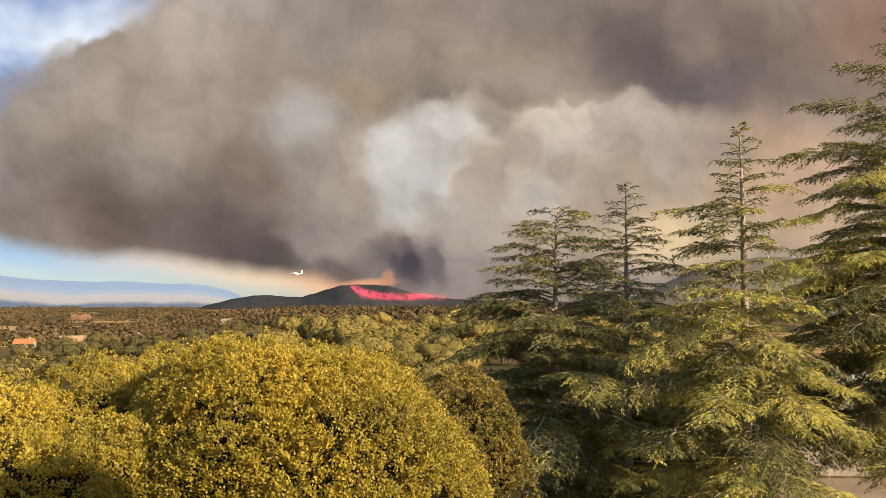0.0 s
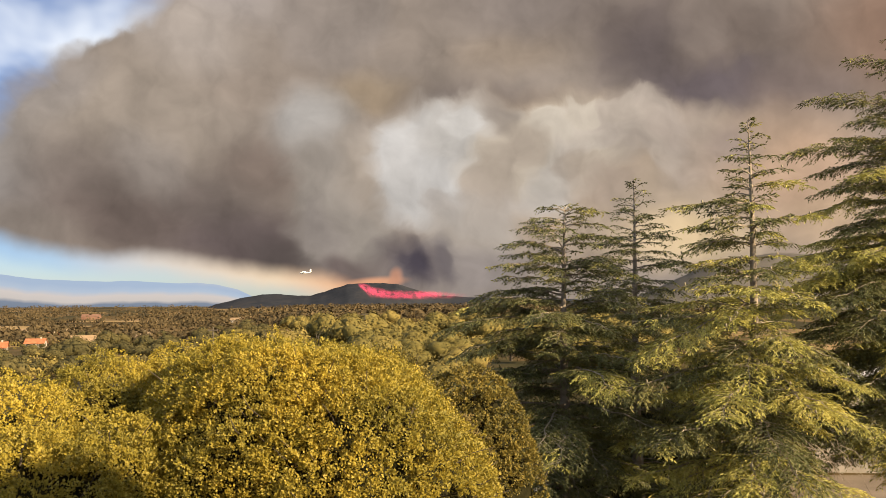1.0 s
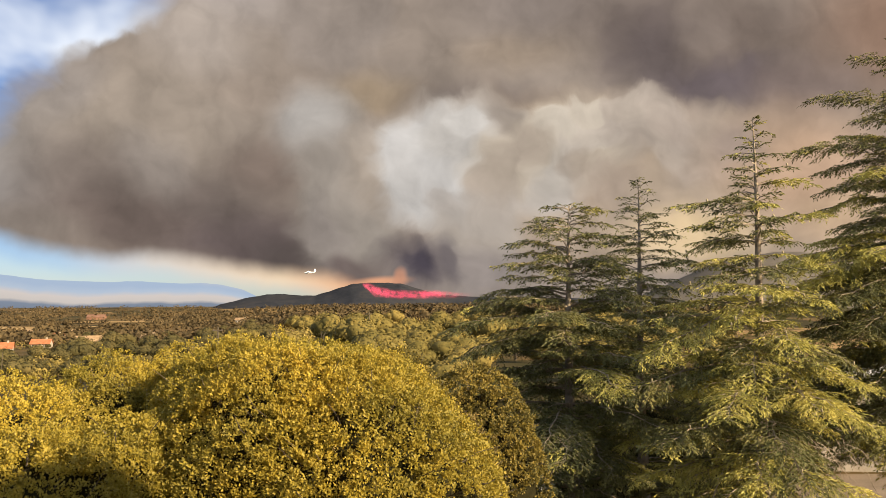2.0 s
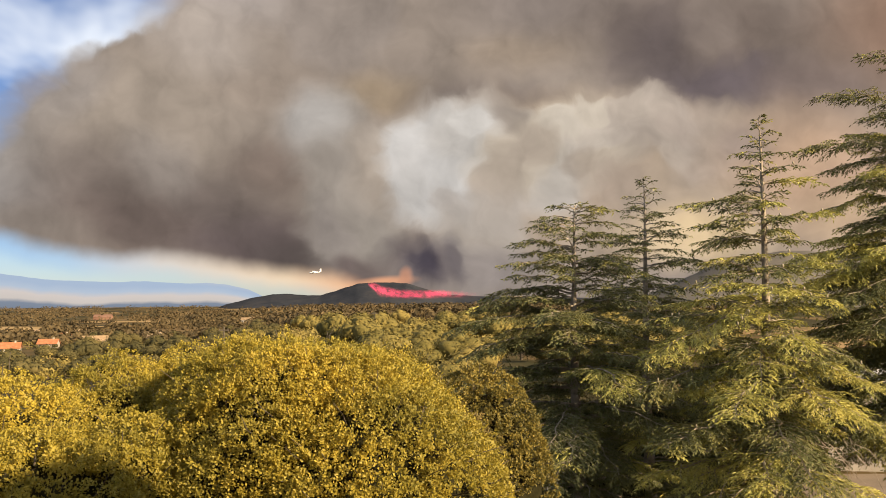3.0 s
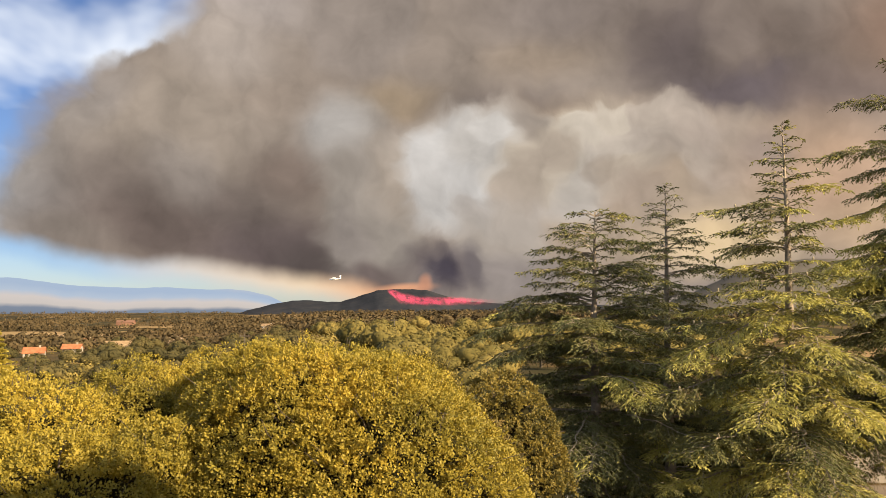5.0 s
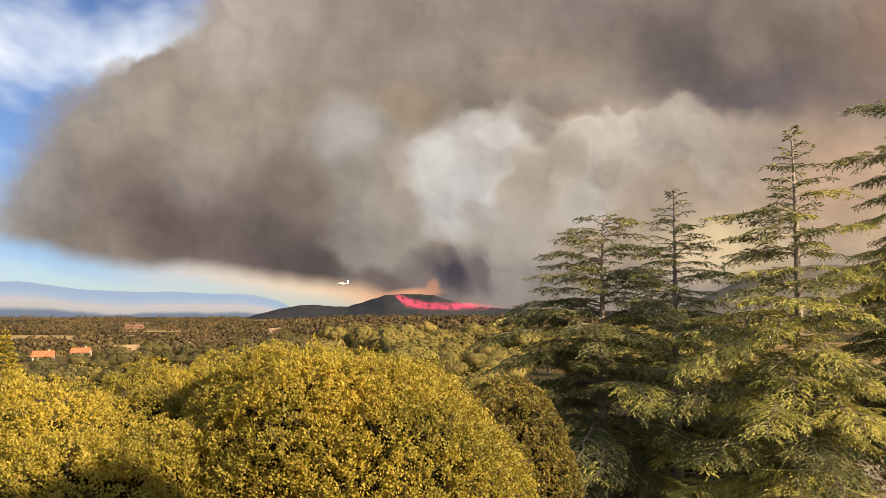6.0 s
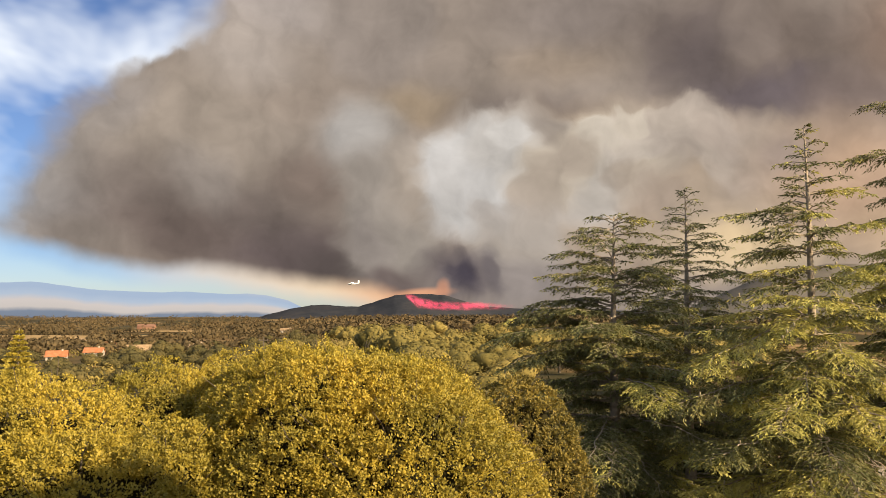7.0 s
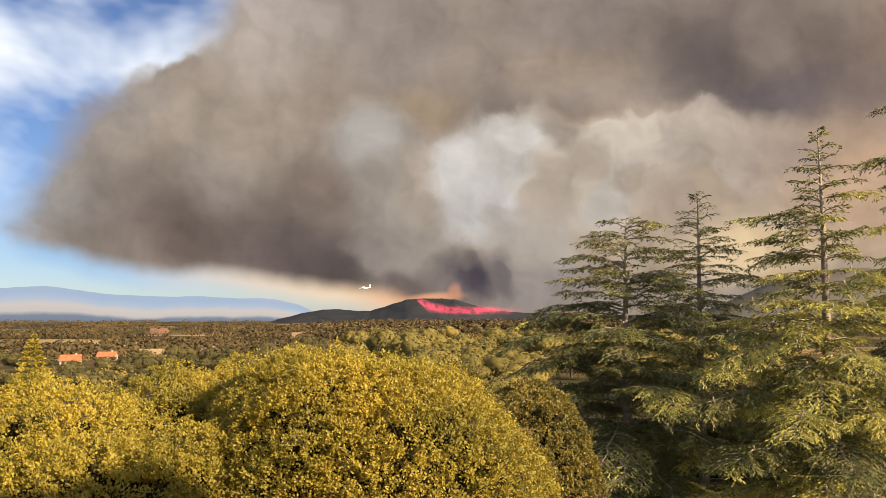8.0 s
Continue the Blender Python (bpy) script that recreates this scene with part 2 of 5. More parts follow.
def smoke_material():
    """Drifting smoke far away, glowing by itself: soft masses of grey and brown with light and shade painted in, thin
    and painted bright at the lower rim.
    """
    mat = bpy.data.materials.new("wildfire_smoke")
    mat.use_nodes = True
    nodes, links, add = node_tools(mat)
    nodes.remove(nodes["Principled BSDF"])
    uv = nodes.new("ShaderNodeUVMap")
    uv.uv_map = "bearing"

    def warp(source, scale, amount, detail, stretch=(1, 1, 1)):
        m = nodes.new("ShaderNodeMapping")
        m.inputs["Scale"].default_value = stretch
        links.new(source, m.inputs["Vector"])
        n = add("ShaderNodeTexNoise", Scale=scale, Detail=detail, Roughness=0.55)
        links.new(m.outputs[0], n.inputs["Vector"])
        centred = nodes.new("ShaderNodeVectorMath")
        centred.operation = "SUBTRACT"
        centred.inputs[1].default_value = (0.5, 0.5, 0.5)
        links.new(n.outputs["Color"], centred.inputs[0])
        ma = nodes.new("ShaderNodeVectorMath")
        ma.operation = "MULTIPLY_ADD"
        ma.inputs[1].default_value = (amount, amount, 0)
        links.new(centred.outputs[0], ma.inputs[0])
        links.new(source, ma.inputs[2])
        return ma.outputs[0]

    drift = warp(uv.outputs["UV"], 0.75, 0.75, 2.5)
    billow = warp(warp(drift, 1.0, 0.75, 2.0), 2.6, 0.24, 3.0)
    curl = warp(billow, 5.0, 0.10, 3.0)
    state = {"colour": None}

    def puff(x, y, rx, ry, turn, colour, amount=1.0, path=None, edge=0.8, power="SPHERICAL"):
        m = nodes.new("ShaderNodeMapping")
        m.vector_type = "TEXTURE"
        m.inputs["Location"].default_value = (x, y, 0)
        m.inputs["Rotation"].default_value = (0, 0, radians(turn))
        m.inputs["Scale"].default_value = (rx, ry, 1)
        links.new(path or drift, m.inputs["Vector"])
        g = nodes.new("ShaderNodeTexGradient")
        g.gradient_type = power
        links.new(m.outputs[0], g.inputs["Vector"])
        r = nodes.new("ShaderNodeMapRange")
        r.interpolation_type = "SMOOTHSTEP"
        r.inputs["To Max"].default_value = amount
        r.inputs["From Max"].default_value = edge
        links.new(g.outputs["Fac"], r.inputs["Value"])
        mix = nodes.new("ShaderNodeMix")
        mix.data_type = "RGBA"
        mix.inputs["B"].default_value = (*linear(*colour), 1)
        links.new(r.outputs[0], mix.inputs["Factor"])
        if state["colour"] is None:
            mix.inputs["A"].default_value = (*linear(152, 138, 126), 1)
        else:
            links.new(state["colour"], mix.inputs["A"])
        state["colour"] = mix.outputs["Result"]

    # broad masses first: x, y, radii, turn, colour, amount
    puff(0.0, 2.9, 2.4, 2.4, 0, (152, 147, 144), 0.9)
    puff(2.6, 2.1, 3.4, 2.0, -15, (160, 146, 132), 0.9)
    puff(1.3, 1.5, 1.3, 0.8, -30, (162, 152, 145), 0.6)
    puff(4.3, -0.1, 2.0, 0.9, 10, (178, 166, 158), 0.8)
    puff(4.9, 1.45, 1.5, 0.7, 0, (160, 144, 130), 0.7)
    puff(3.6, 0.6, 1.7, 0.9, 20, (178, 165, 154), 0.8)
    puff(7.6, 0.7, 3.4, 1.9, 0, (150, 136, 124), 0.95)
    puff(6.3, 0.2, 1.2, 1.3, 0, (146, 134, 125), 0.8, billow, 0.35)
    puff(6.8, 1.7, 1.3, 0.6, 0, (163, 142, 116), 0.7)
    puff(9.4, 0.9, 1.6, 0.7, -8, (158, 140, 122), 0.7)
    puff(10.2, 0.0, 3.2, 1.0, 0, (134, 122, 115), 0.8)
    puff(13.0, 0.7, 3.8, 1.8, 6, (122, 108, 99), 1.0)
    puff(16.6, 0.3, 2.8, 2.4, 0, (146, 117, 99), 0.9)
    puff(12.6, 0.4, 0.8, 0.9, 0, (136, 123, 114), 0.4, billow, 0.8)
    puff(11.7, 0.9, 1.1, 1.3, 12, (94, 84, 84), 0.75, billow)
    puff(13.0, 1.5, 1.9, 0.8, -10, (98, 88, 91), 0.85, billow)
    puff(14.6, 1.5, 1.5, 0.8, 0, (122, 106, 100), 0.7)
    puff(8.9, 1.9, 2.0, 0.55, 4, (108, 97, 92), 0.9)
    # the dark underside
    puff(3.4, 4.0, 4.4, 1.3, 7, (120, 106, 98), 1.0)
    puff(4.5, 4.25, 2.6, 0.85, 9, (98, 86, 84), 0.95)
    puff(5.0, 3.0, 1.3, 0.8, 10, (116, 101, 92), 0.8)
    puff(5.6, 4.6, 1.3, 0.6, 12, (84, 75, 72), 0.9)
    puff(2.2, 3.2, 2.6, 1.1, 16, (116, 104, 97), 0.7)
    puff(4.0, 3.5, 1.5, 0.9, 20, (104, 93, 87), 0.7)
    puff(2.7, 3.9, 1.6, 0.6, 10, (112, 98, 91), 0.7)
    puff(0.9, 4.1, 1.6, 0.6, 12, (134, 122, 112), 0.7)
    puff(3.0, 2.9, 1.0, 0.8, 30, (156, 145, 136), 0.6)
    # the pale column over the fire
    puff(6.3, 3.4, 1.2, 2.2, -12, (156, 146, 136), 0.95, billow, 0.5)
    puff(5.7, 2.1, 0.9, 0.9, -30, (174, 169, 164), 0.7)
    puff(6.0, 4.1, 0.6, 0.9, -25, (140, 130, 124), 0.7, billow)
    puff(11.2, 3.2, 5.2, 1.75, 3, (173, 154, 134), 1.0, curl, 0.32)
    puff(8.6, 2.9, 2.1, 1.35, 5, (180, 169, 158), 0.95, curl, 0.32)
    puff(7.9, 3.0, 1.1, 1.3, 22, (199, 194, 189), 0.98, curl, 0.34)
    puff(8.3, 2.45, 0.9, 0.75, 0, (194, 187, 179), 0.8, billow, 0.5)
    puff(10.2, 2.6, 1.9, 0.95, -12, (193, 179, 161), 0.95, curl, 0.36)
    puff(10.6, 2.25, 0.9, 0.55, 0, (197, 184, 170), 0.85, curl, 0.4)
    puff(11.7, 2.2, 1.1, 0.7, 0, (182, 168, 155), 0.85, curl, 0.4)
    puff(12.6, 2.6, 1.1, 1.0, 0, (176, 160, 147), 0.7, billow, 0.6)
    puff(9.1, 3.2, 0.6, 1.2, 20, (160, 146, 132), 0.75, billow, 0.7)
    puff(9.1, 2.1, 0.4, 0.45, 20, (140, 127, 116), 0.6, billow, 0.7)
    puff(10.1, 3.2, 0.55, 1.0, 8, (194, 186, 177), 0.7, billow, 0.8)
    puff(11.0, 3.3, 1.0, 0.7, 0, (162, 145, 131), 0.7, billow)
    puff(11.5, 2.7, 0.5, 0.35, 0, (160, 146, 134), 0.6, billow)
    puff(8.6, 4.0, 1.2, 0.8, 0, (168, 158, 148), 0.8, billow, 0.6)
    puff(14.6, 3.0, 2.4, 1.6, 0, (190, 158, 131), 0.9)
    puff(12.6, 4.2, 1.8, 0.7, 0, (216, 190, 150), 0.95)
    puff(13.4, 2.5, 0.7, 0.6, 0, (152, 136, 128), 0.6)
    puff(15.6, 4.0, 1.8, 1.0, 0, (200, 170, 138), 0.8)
    # small billows: lit tops and shaded bellies painted as lighter and darker puffs
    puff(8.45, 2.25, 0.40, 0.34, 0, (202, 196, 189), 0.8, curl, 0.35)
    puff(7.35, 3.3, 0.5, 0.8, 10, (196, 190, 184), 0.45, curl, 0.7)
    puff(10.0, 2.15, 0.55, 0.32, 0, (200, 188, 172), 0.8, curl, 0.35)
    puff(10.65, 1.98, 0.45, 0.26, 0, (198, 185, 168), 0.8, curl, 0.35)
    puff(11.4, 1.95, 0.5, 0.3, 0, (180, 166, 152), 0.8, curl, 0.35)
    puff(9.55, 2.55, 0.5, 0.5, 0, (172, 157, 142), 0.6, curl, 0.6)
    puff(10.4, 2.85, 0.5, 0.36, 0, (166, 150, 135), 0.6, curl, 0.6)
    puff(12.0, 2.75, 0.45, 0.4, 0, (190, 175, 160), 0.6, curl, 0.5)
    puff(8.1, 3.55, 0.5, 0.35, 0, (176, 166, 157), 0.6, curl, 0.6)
    # low dark column, and the fire's glow beside it painted as orange puffs
    puff(8.6, 4.8, 1.5, 0.8, 0, (146, 136, 131), 0.9, billow)
    puff(7.6, 4.75, 0.9, 0.75, 0, (104, 95, 97), 0.95, billow)
    puff(7.15, 4.4, 0.6, 0.45, -20, (96, 86, 88), 0.5, billow)
    puff(7.62, 4.75, 0.42, 0.62, -12, (70, 64, 72), 0.95, billow)
    puff(8.2, 4.7, 0.25, 0.8, 0, (104, 96, 99), 0.6, billow)
    puff(6.5, 4.75, 0.8, 0.4, 0, (98, 84, 82), 0.8)
    puff(6.95, 5.0, 0.75, 0.13, -5, (228, 164, 124), 0.8, uv.outputs["UV"])
    puff(7.25, 4.86, 0.18, 0.18, 0, (206, 146, 116), 0.7, drift)

    # fine billows, painted lighter towards the sun by a difference of shifted noise
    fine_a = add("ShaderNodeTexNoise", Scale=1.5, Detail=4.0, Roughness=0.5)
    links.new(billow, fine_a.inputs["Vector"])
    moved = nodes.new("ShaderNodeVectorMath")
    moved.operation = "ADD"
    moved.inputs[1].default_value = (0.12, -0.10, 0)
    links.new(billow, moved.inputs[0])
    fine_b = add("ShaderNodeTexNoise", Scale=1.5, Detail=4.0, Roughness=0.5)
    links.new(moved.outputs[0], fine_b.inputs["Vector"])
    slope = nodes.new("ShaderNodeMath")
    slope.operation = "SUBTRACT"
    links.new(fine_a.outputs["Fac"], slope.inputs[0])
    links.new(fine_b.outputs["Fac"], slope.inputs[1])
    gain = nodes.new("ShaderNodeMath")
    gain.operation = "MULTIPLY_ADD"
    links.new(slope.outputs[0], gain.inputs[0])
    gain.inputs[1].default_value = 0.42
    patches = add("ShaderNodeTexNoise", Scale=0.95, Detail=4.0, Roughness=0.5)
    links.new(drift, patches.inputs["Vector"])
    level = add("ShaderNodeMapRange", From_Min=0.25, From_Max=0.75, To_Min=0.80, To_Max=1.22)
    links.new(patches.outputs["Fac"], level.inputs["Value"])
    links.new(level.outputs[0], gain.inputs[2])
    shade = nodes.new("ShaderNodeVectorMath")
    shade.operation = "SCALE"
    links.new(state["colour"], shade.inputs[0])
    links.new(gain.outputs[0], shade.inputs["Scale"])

    # thickness: the lower rim, then the rim towards the open sky
    split = nodes.new("ShaderNodeSeparateXYZ")
    links.new(drift, split.inputs[0])
    fine_split = nodes.new("ShaderNodeSeparateXYZ")
    links.new(billow, fine_split.inputs[0])

    def rim(source, knots, low, high):
        """A curve through knots, for inputs from low to high; gives the curve's value."""
        r = nodes.new("ShaderNodeMapRange")
        r.inputs["From Min"].default_value, r.inputs["From Max"].default_value = low, high
        links.new(source, r.inputs["Value"])
        c = nodes.new("ShaderNodeFloatCurve")
        curve = c.mapping.curves[0]
        for k, (a, b) in enumerate(knots):
            p = ((a - low) / (high - low), b / 10 + 0.3)
            if k == 0 or k == len(knots) - 1:
                curve.points[0 if k == 0 else -1].location = p
            else:
                curve.points.new(*p)
        c.mapping.update()
        links.new(r.outputs[0], c.inputs["Value"])
        back = nodes.new("ShaderNodeMath")
        back.operation = "MULTIPLY_ADD"
        links.new(c.outputs[0], back.inputs[0])
        back.inputs[1].default_value, back.inputs[2].default_value = 10.0, -3.0
        return back.outputs[0]

    def gate(value, edge, low, high):
        d = nodes.new("ShaderNodeMath")
        d.operation = "SUBTRACT"
        links.new(edge, d.inputs[0])
        links.new(value, d.inputs[1])
        r = nodes.new("ShaderNodeMapRange")
        r.interpolation_type = "SMOOTHSTEP"
        r.inputs["From Min"].default_value, r.inputs["From Max"].default_value = low, high
        links.new(d.outputs[0], r.inputs["Value"])
        return r.outputs[0]

    raw = nodes.new("ShaderNodeSeparateXYZ")
    gentle = warp(uv.outputs["UV"], 1.2, 0.22, 3.0)
    links.new(gentle, raw.inputs[0])
    bottom = rim(raw.outputs["X"], ((-3, 3.9), (-0.6, 4.15), (0.0, 4.25), (1.0, 4.50), (2.0, 4.70), (3.0, 4.66), (4.0, 4.78), (5.0, 4.93), (6.2, 5.05), (7.0, 5.4), (9.0, 5.9), (20.0, 6.0)), -3, 20)
    low_gate = gate(raw.outputs["Y"], bottom, -0.34, 0.06)
    low_mass = gate(raw.outputs["Y"], bottom, -0.06, 0.34)
    left = rim(fine_split.outputs["Y"], ((-6, 4.6), (-1.0, 3.6), (0.0, 2.9), (0.5, 2.6), (0.9, 1.4), (1.5, 0.5), (2.4, -0.1), (3.4, -0.75), (4.4, -0.85), (6.0, 1.0)), -6, 6)
    flip = nodes.new("ShaderNodeMath")
    flip.operation = "SUBTRACT"
    links.new(fine_split.outputs["X"], flip.inputs[0])
    links.new(left, flip.inputs[1])
    left_gate = nodes.new("ShaderNodeMapRange")
    left_gate.interpolation_type = "SMOOTHSTEP"
    left_gate.inputs["From Min"].default_value, left_gate.inputs["From Max"].default_value = -0.4, 0.75
    links.new(flip.outputs[0], left_gate.inputs["Value"])
    alpha = nodes.new("ShaderNodeMath")
    alpha.operation = "MULTIPLY"
    links.new(low_gate, alpha.inputs[0])
    links.new(left_gate.outputs[0], alpha.inputs[1])

    # warm light through the thin lower rim, painted as a colour run
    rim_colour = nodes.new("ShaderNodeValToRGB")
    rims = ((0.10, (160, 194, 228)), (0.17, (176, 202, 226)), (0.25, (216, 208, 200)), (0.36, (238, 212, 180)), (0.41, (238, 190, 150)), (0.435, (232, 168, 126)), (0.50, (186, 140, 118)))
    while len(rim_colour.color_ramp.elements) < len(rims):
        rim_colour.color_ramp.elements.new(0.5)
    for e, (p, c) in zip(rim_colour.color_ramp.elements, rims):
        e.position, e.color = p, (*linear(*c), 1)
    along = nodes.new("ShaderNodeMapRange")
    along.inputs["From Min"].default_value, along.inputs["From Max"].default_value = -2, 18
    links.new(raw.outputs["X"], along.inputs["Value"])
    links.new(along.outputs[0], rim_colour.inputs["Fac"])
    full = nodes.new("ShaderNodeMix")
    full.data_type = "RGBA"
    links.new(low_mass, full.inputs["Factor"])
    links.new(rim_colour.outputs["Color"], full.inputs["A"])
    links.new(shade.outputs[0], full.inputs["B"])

    # no lamp lights the smoke; all its light and shade is this emission colour
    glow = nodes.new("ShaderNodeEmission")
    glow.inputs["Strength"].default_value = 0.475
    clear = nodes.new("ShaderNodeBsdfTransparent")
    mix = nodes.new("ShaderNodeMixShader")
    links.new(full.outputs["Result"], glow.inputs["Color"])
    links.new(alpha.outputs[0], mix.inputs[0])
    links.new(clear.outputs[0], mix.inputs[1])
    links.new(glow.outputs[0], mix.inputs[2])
    links.new(mix.outputs[0], nodes["Material Output"].inputs["Surface"])
    return mat


# ---------------------------------------------------------------- ground and distance
def ground_z(x, y):
    x, y = np.asarray(x, dtype=float), np.asarray(y, dtype=float)
    r = np.hypot(x, y)
    left = smooth(-0.16, -0.36, x / np.maximum(np.abs(y), 1.0))
    open_side = -1.5 - 1.5 * smooth(45, 160, r) - 1.5 * smooth(160, 450, r) + 5.0 * smooth(600, 2000, r)
    low_side = -1.5 - 11.0 * smooth(45, 260, r) - 4.5 * smooth(260, 700, r) + 4.0 * smooth(700, 1500, r) + 13.5 * smooth(1500, 2800, r)
    swell = (np.sin(x * 0.021 + 1.3) * np.cos(y * 0.017) + 0.5 * np.sin(x * 0.057) * np.sin(y * 0.043 + 2.0)) * 0.7 * smooth(60, 200, r)
    return open_side * (1 - left) + low_side * left + swell


def build_ground():
    sectors = 180
    radii = np.concatenate([[0.0], np.geomspace(3, 4950, 150)])
    a = np.arange(sectors) * 2 * np.pi / sectors
    x, y = radii[:, None] * np.cos(a), radii[:, None] * np.sin(a)
    v = np.stack([x, y, ground_z(x, y)], -1).reshape(-1, 3)
    i, k = np.arange(len(radii) - 1)[:, None] * sectors, np.arange(sectors)[None, :]
    f = np.stack([i + k, i + sectors + k, i + sectors + (k + 1) % sectors, i + (k + 1) % sectors], -1).reshape(-1, 4)
    ob = new("ground", mesh_of("ground", v, f, ground_mat, True))
    return tagged(ob, "dry ochre and brown land with fields running to the horizon", "ground", kind="structure")


build_ground()


def fractal(x, y, scale, octaves=5, seed=0.0):
    return np.array([noise.fractal(Vector((px * scale + seed, py * scale, seed)), 0.9, 2.1, octaves) for px, py in zip(np.ravel(x), np.ravel(y))]).reshape(np.shape(x))


def ridge(name, label, distance, depth, bearings, heights, base, mat, rough, columns=220, rows=26, seed=1.0):
    """A range of high ground: a crest line over bearings (x / y), falling to both sides."""
    b = np.linspace(bearings[0], bearings[-1], columns)
    top = np.interp(b, bearings, heights)
    s = np.linspace(-1, 1, rows)
    d = distance + s[:, None] * depth + 0 * b
    x = d * b
    fall = np.cos(s * np.pi / 2)[:, None] ** 1.3
    n = fractal(x, d, 15.0 / distance, 6, seed)
    z = base + (top - base)[None, :] * fall * (1 + 0.10 * n * (1 - fall)) + rough * n * fall ** 0.5
    v = np.stack([x, d, z], -1).reshape(-1, 3)
    i, k = np.arange(rows - 1)[:, None] * columns, np.arange(columns - 1)[None, :]
    f = np.stack([i + k, i + k + 1, i + columns + k + 1, i + columns + k], -1).reshape(-1, 4)
    me = mesh_of(name, v, f, mat, True)
    layer = me.uv_layers.new(name="height")
    corner = np.empty(len(me.loops), dtype=np.int32)
    me.loops.foreach_get("vertex_index", corner)
    part_up = np.stack([np.broadcast_to(b * 10, fall.shape[:1] + b.shape).ravel(), np.broadcast_to(fall, (rows, columns)).ravel()], -1)
    layer.data.foreach_set("uv", part_up[corner].astype(np.float32).ravel())
    return tagged(new(name, me), label, "hill", kind="structure")


# haze is put into both base colours: bluish here, paler on the next
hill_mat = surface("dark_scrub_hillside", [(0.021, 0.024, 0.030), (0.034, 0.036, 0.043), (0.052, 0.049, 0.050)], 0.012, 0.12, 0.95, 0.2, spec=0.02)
haze_tint_hill_mat = surface("haze_tinted_wooded_hillside", [(0.10, 0.088, 0.074), (0.15, 0.130, 0.106)], 0.01, 0.09, 0.95, 0.2, spec=0.02)


def distance_material():
    """Mountains so far off that haze covers them, painted as glowing bands: pale slopes below, blue crest above."""
    mat = bpy.data.materials.new("painted_haze_mountain")
    mat.use_nodes = True
    nodes, links, add = node_tools(mat)
    nodes.remove(nodes["Principled BSDF"])
    place = nodes.new("ShaderNodeUVMap")
    place.uv_map = "height"
    split = nodes.new("ShaderNodeSeparateXYZ")
    links.new(place.outputs[0], split.inputs[0])
    veil = add("ShaderNodeTexNoise", Scale=3.0, Detail=6.0, Roughness=0.6)
    links.new(place.outputs[0], veil.inputs["Vector"])
    lift = nodes.new("ShaderNodeMath")
    lift.operation = "MULTIPLY_ADD"
    links.new(veil.outputs["Fac"], lift.inputs[0])
    lift.inputs[1].default_value = 0.07
    links.new(split.outputs["Y"], lift.inputs[2])
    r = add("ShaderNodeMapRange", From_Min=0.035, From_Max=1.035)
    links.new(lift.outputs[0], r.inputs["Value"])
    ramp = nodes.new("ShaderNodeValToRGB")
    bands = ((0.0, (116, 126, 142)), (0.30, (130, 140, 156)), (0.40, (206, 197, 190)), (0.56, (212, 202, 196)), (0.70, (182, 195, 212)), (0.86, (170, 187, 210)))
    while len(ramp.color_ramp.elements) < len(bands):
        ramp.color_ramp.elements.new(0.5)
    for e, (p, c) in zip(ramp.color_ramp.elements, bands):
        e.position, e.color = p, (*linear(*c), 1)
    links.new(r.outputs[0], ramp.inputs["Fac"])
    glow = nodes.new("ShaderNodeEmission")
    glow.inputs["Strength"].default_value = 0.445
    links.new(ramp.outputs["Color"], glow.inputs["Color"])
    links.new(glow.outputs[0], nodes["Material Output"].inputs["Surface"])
    return mat


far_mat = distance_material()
ridge("mountain_range", "pale blue mountain range on the horizon, its haze painted as glow", 4550, 250,
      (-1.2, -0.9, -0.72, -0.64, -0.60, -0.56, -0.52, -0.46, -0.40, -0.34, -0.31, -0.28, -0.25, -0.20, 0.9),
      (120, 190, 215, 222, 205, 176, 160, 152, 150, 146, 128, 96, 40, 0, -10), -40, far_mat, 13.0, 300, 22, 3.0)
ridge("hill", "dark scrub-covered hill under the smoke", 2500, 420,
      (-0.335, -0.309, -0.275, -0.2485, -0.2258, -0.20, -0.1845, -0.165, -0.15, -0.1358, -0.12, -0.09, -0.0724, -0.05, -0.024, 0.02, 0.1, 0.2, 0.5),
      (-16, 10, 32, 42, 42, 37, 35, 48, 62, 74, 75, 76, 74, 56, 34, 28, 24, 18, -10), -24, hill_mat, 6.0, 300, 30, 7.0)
ridge("hill", "wooded hill rising behind the cedars, coloured pale for smoke haze", 1300, 330,
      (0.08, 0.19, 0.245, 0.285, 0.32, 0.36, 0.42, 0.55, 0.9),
      (-12, 4, 20, 42, 62, 78, 90, 86, 30), -16, haze_tint_hill_mat, 2.5, 160, 24, 11.0)


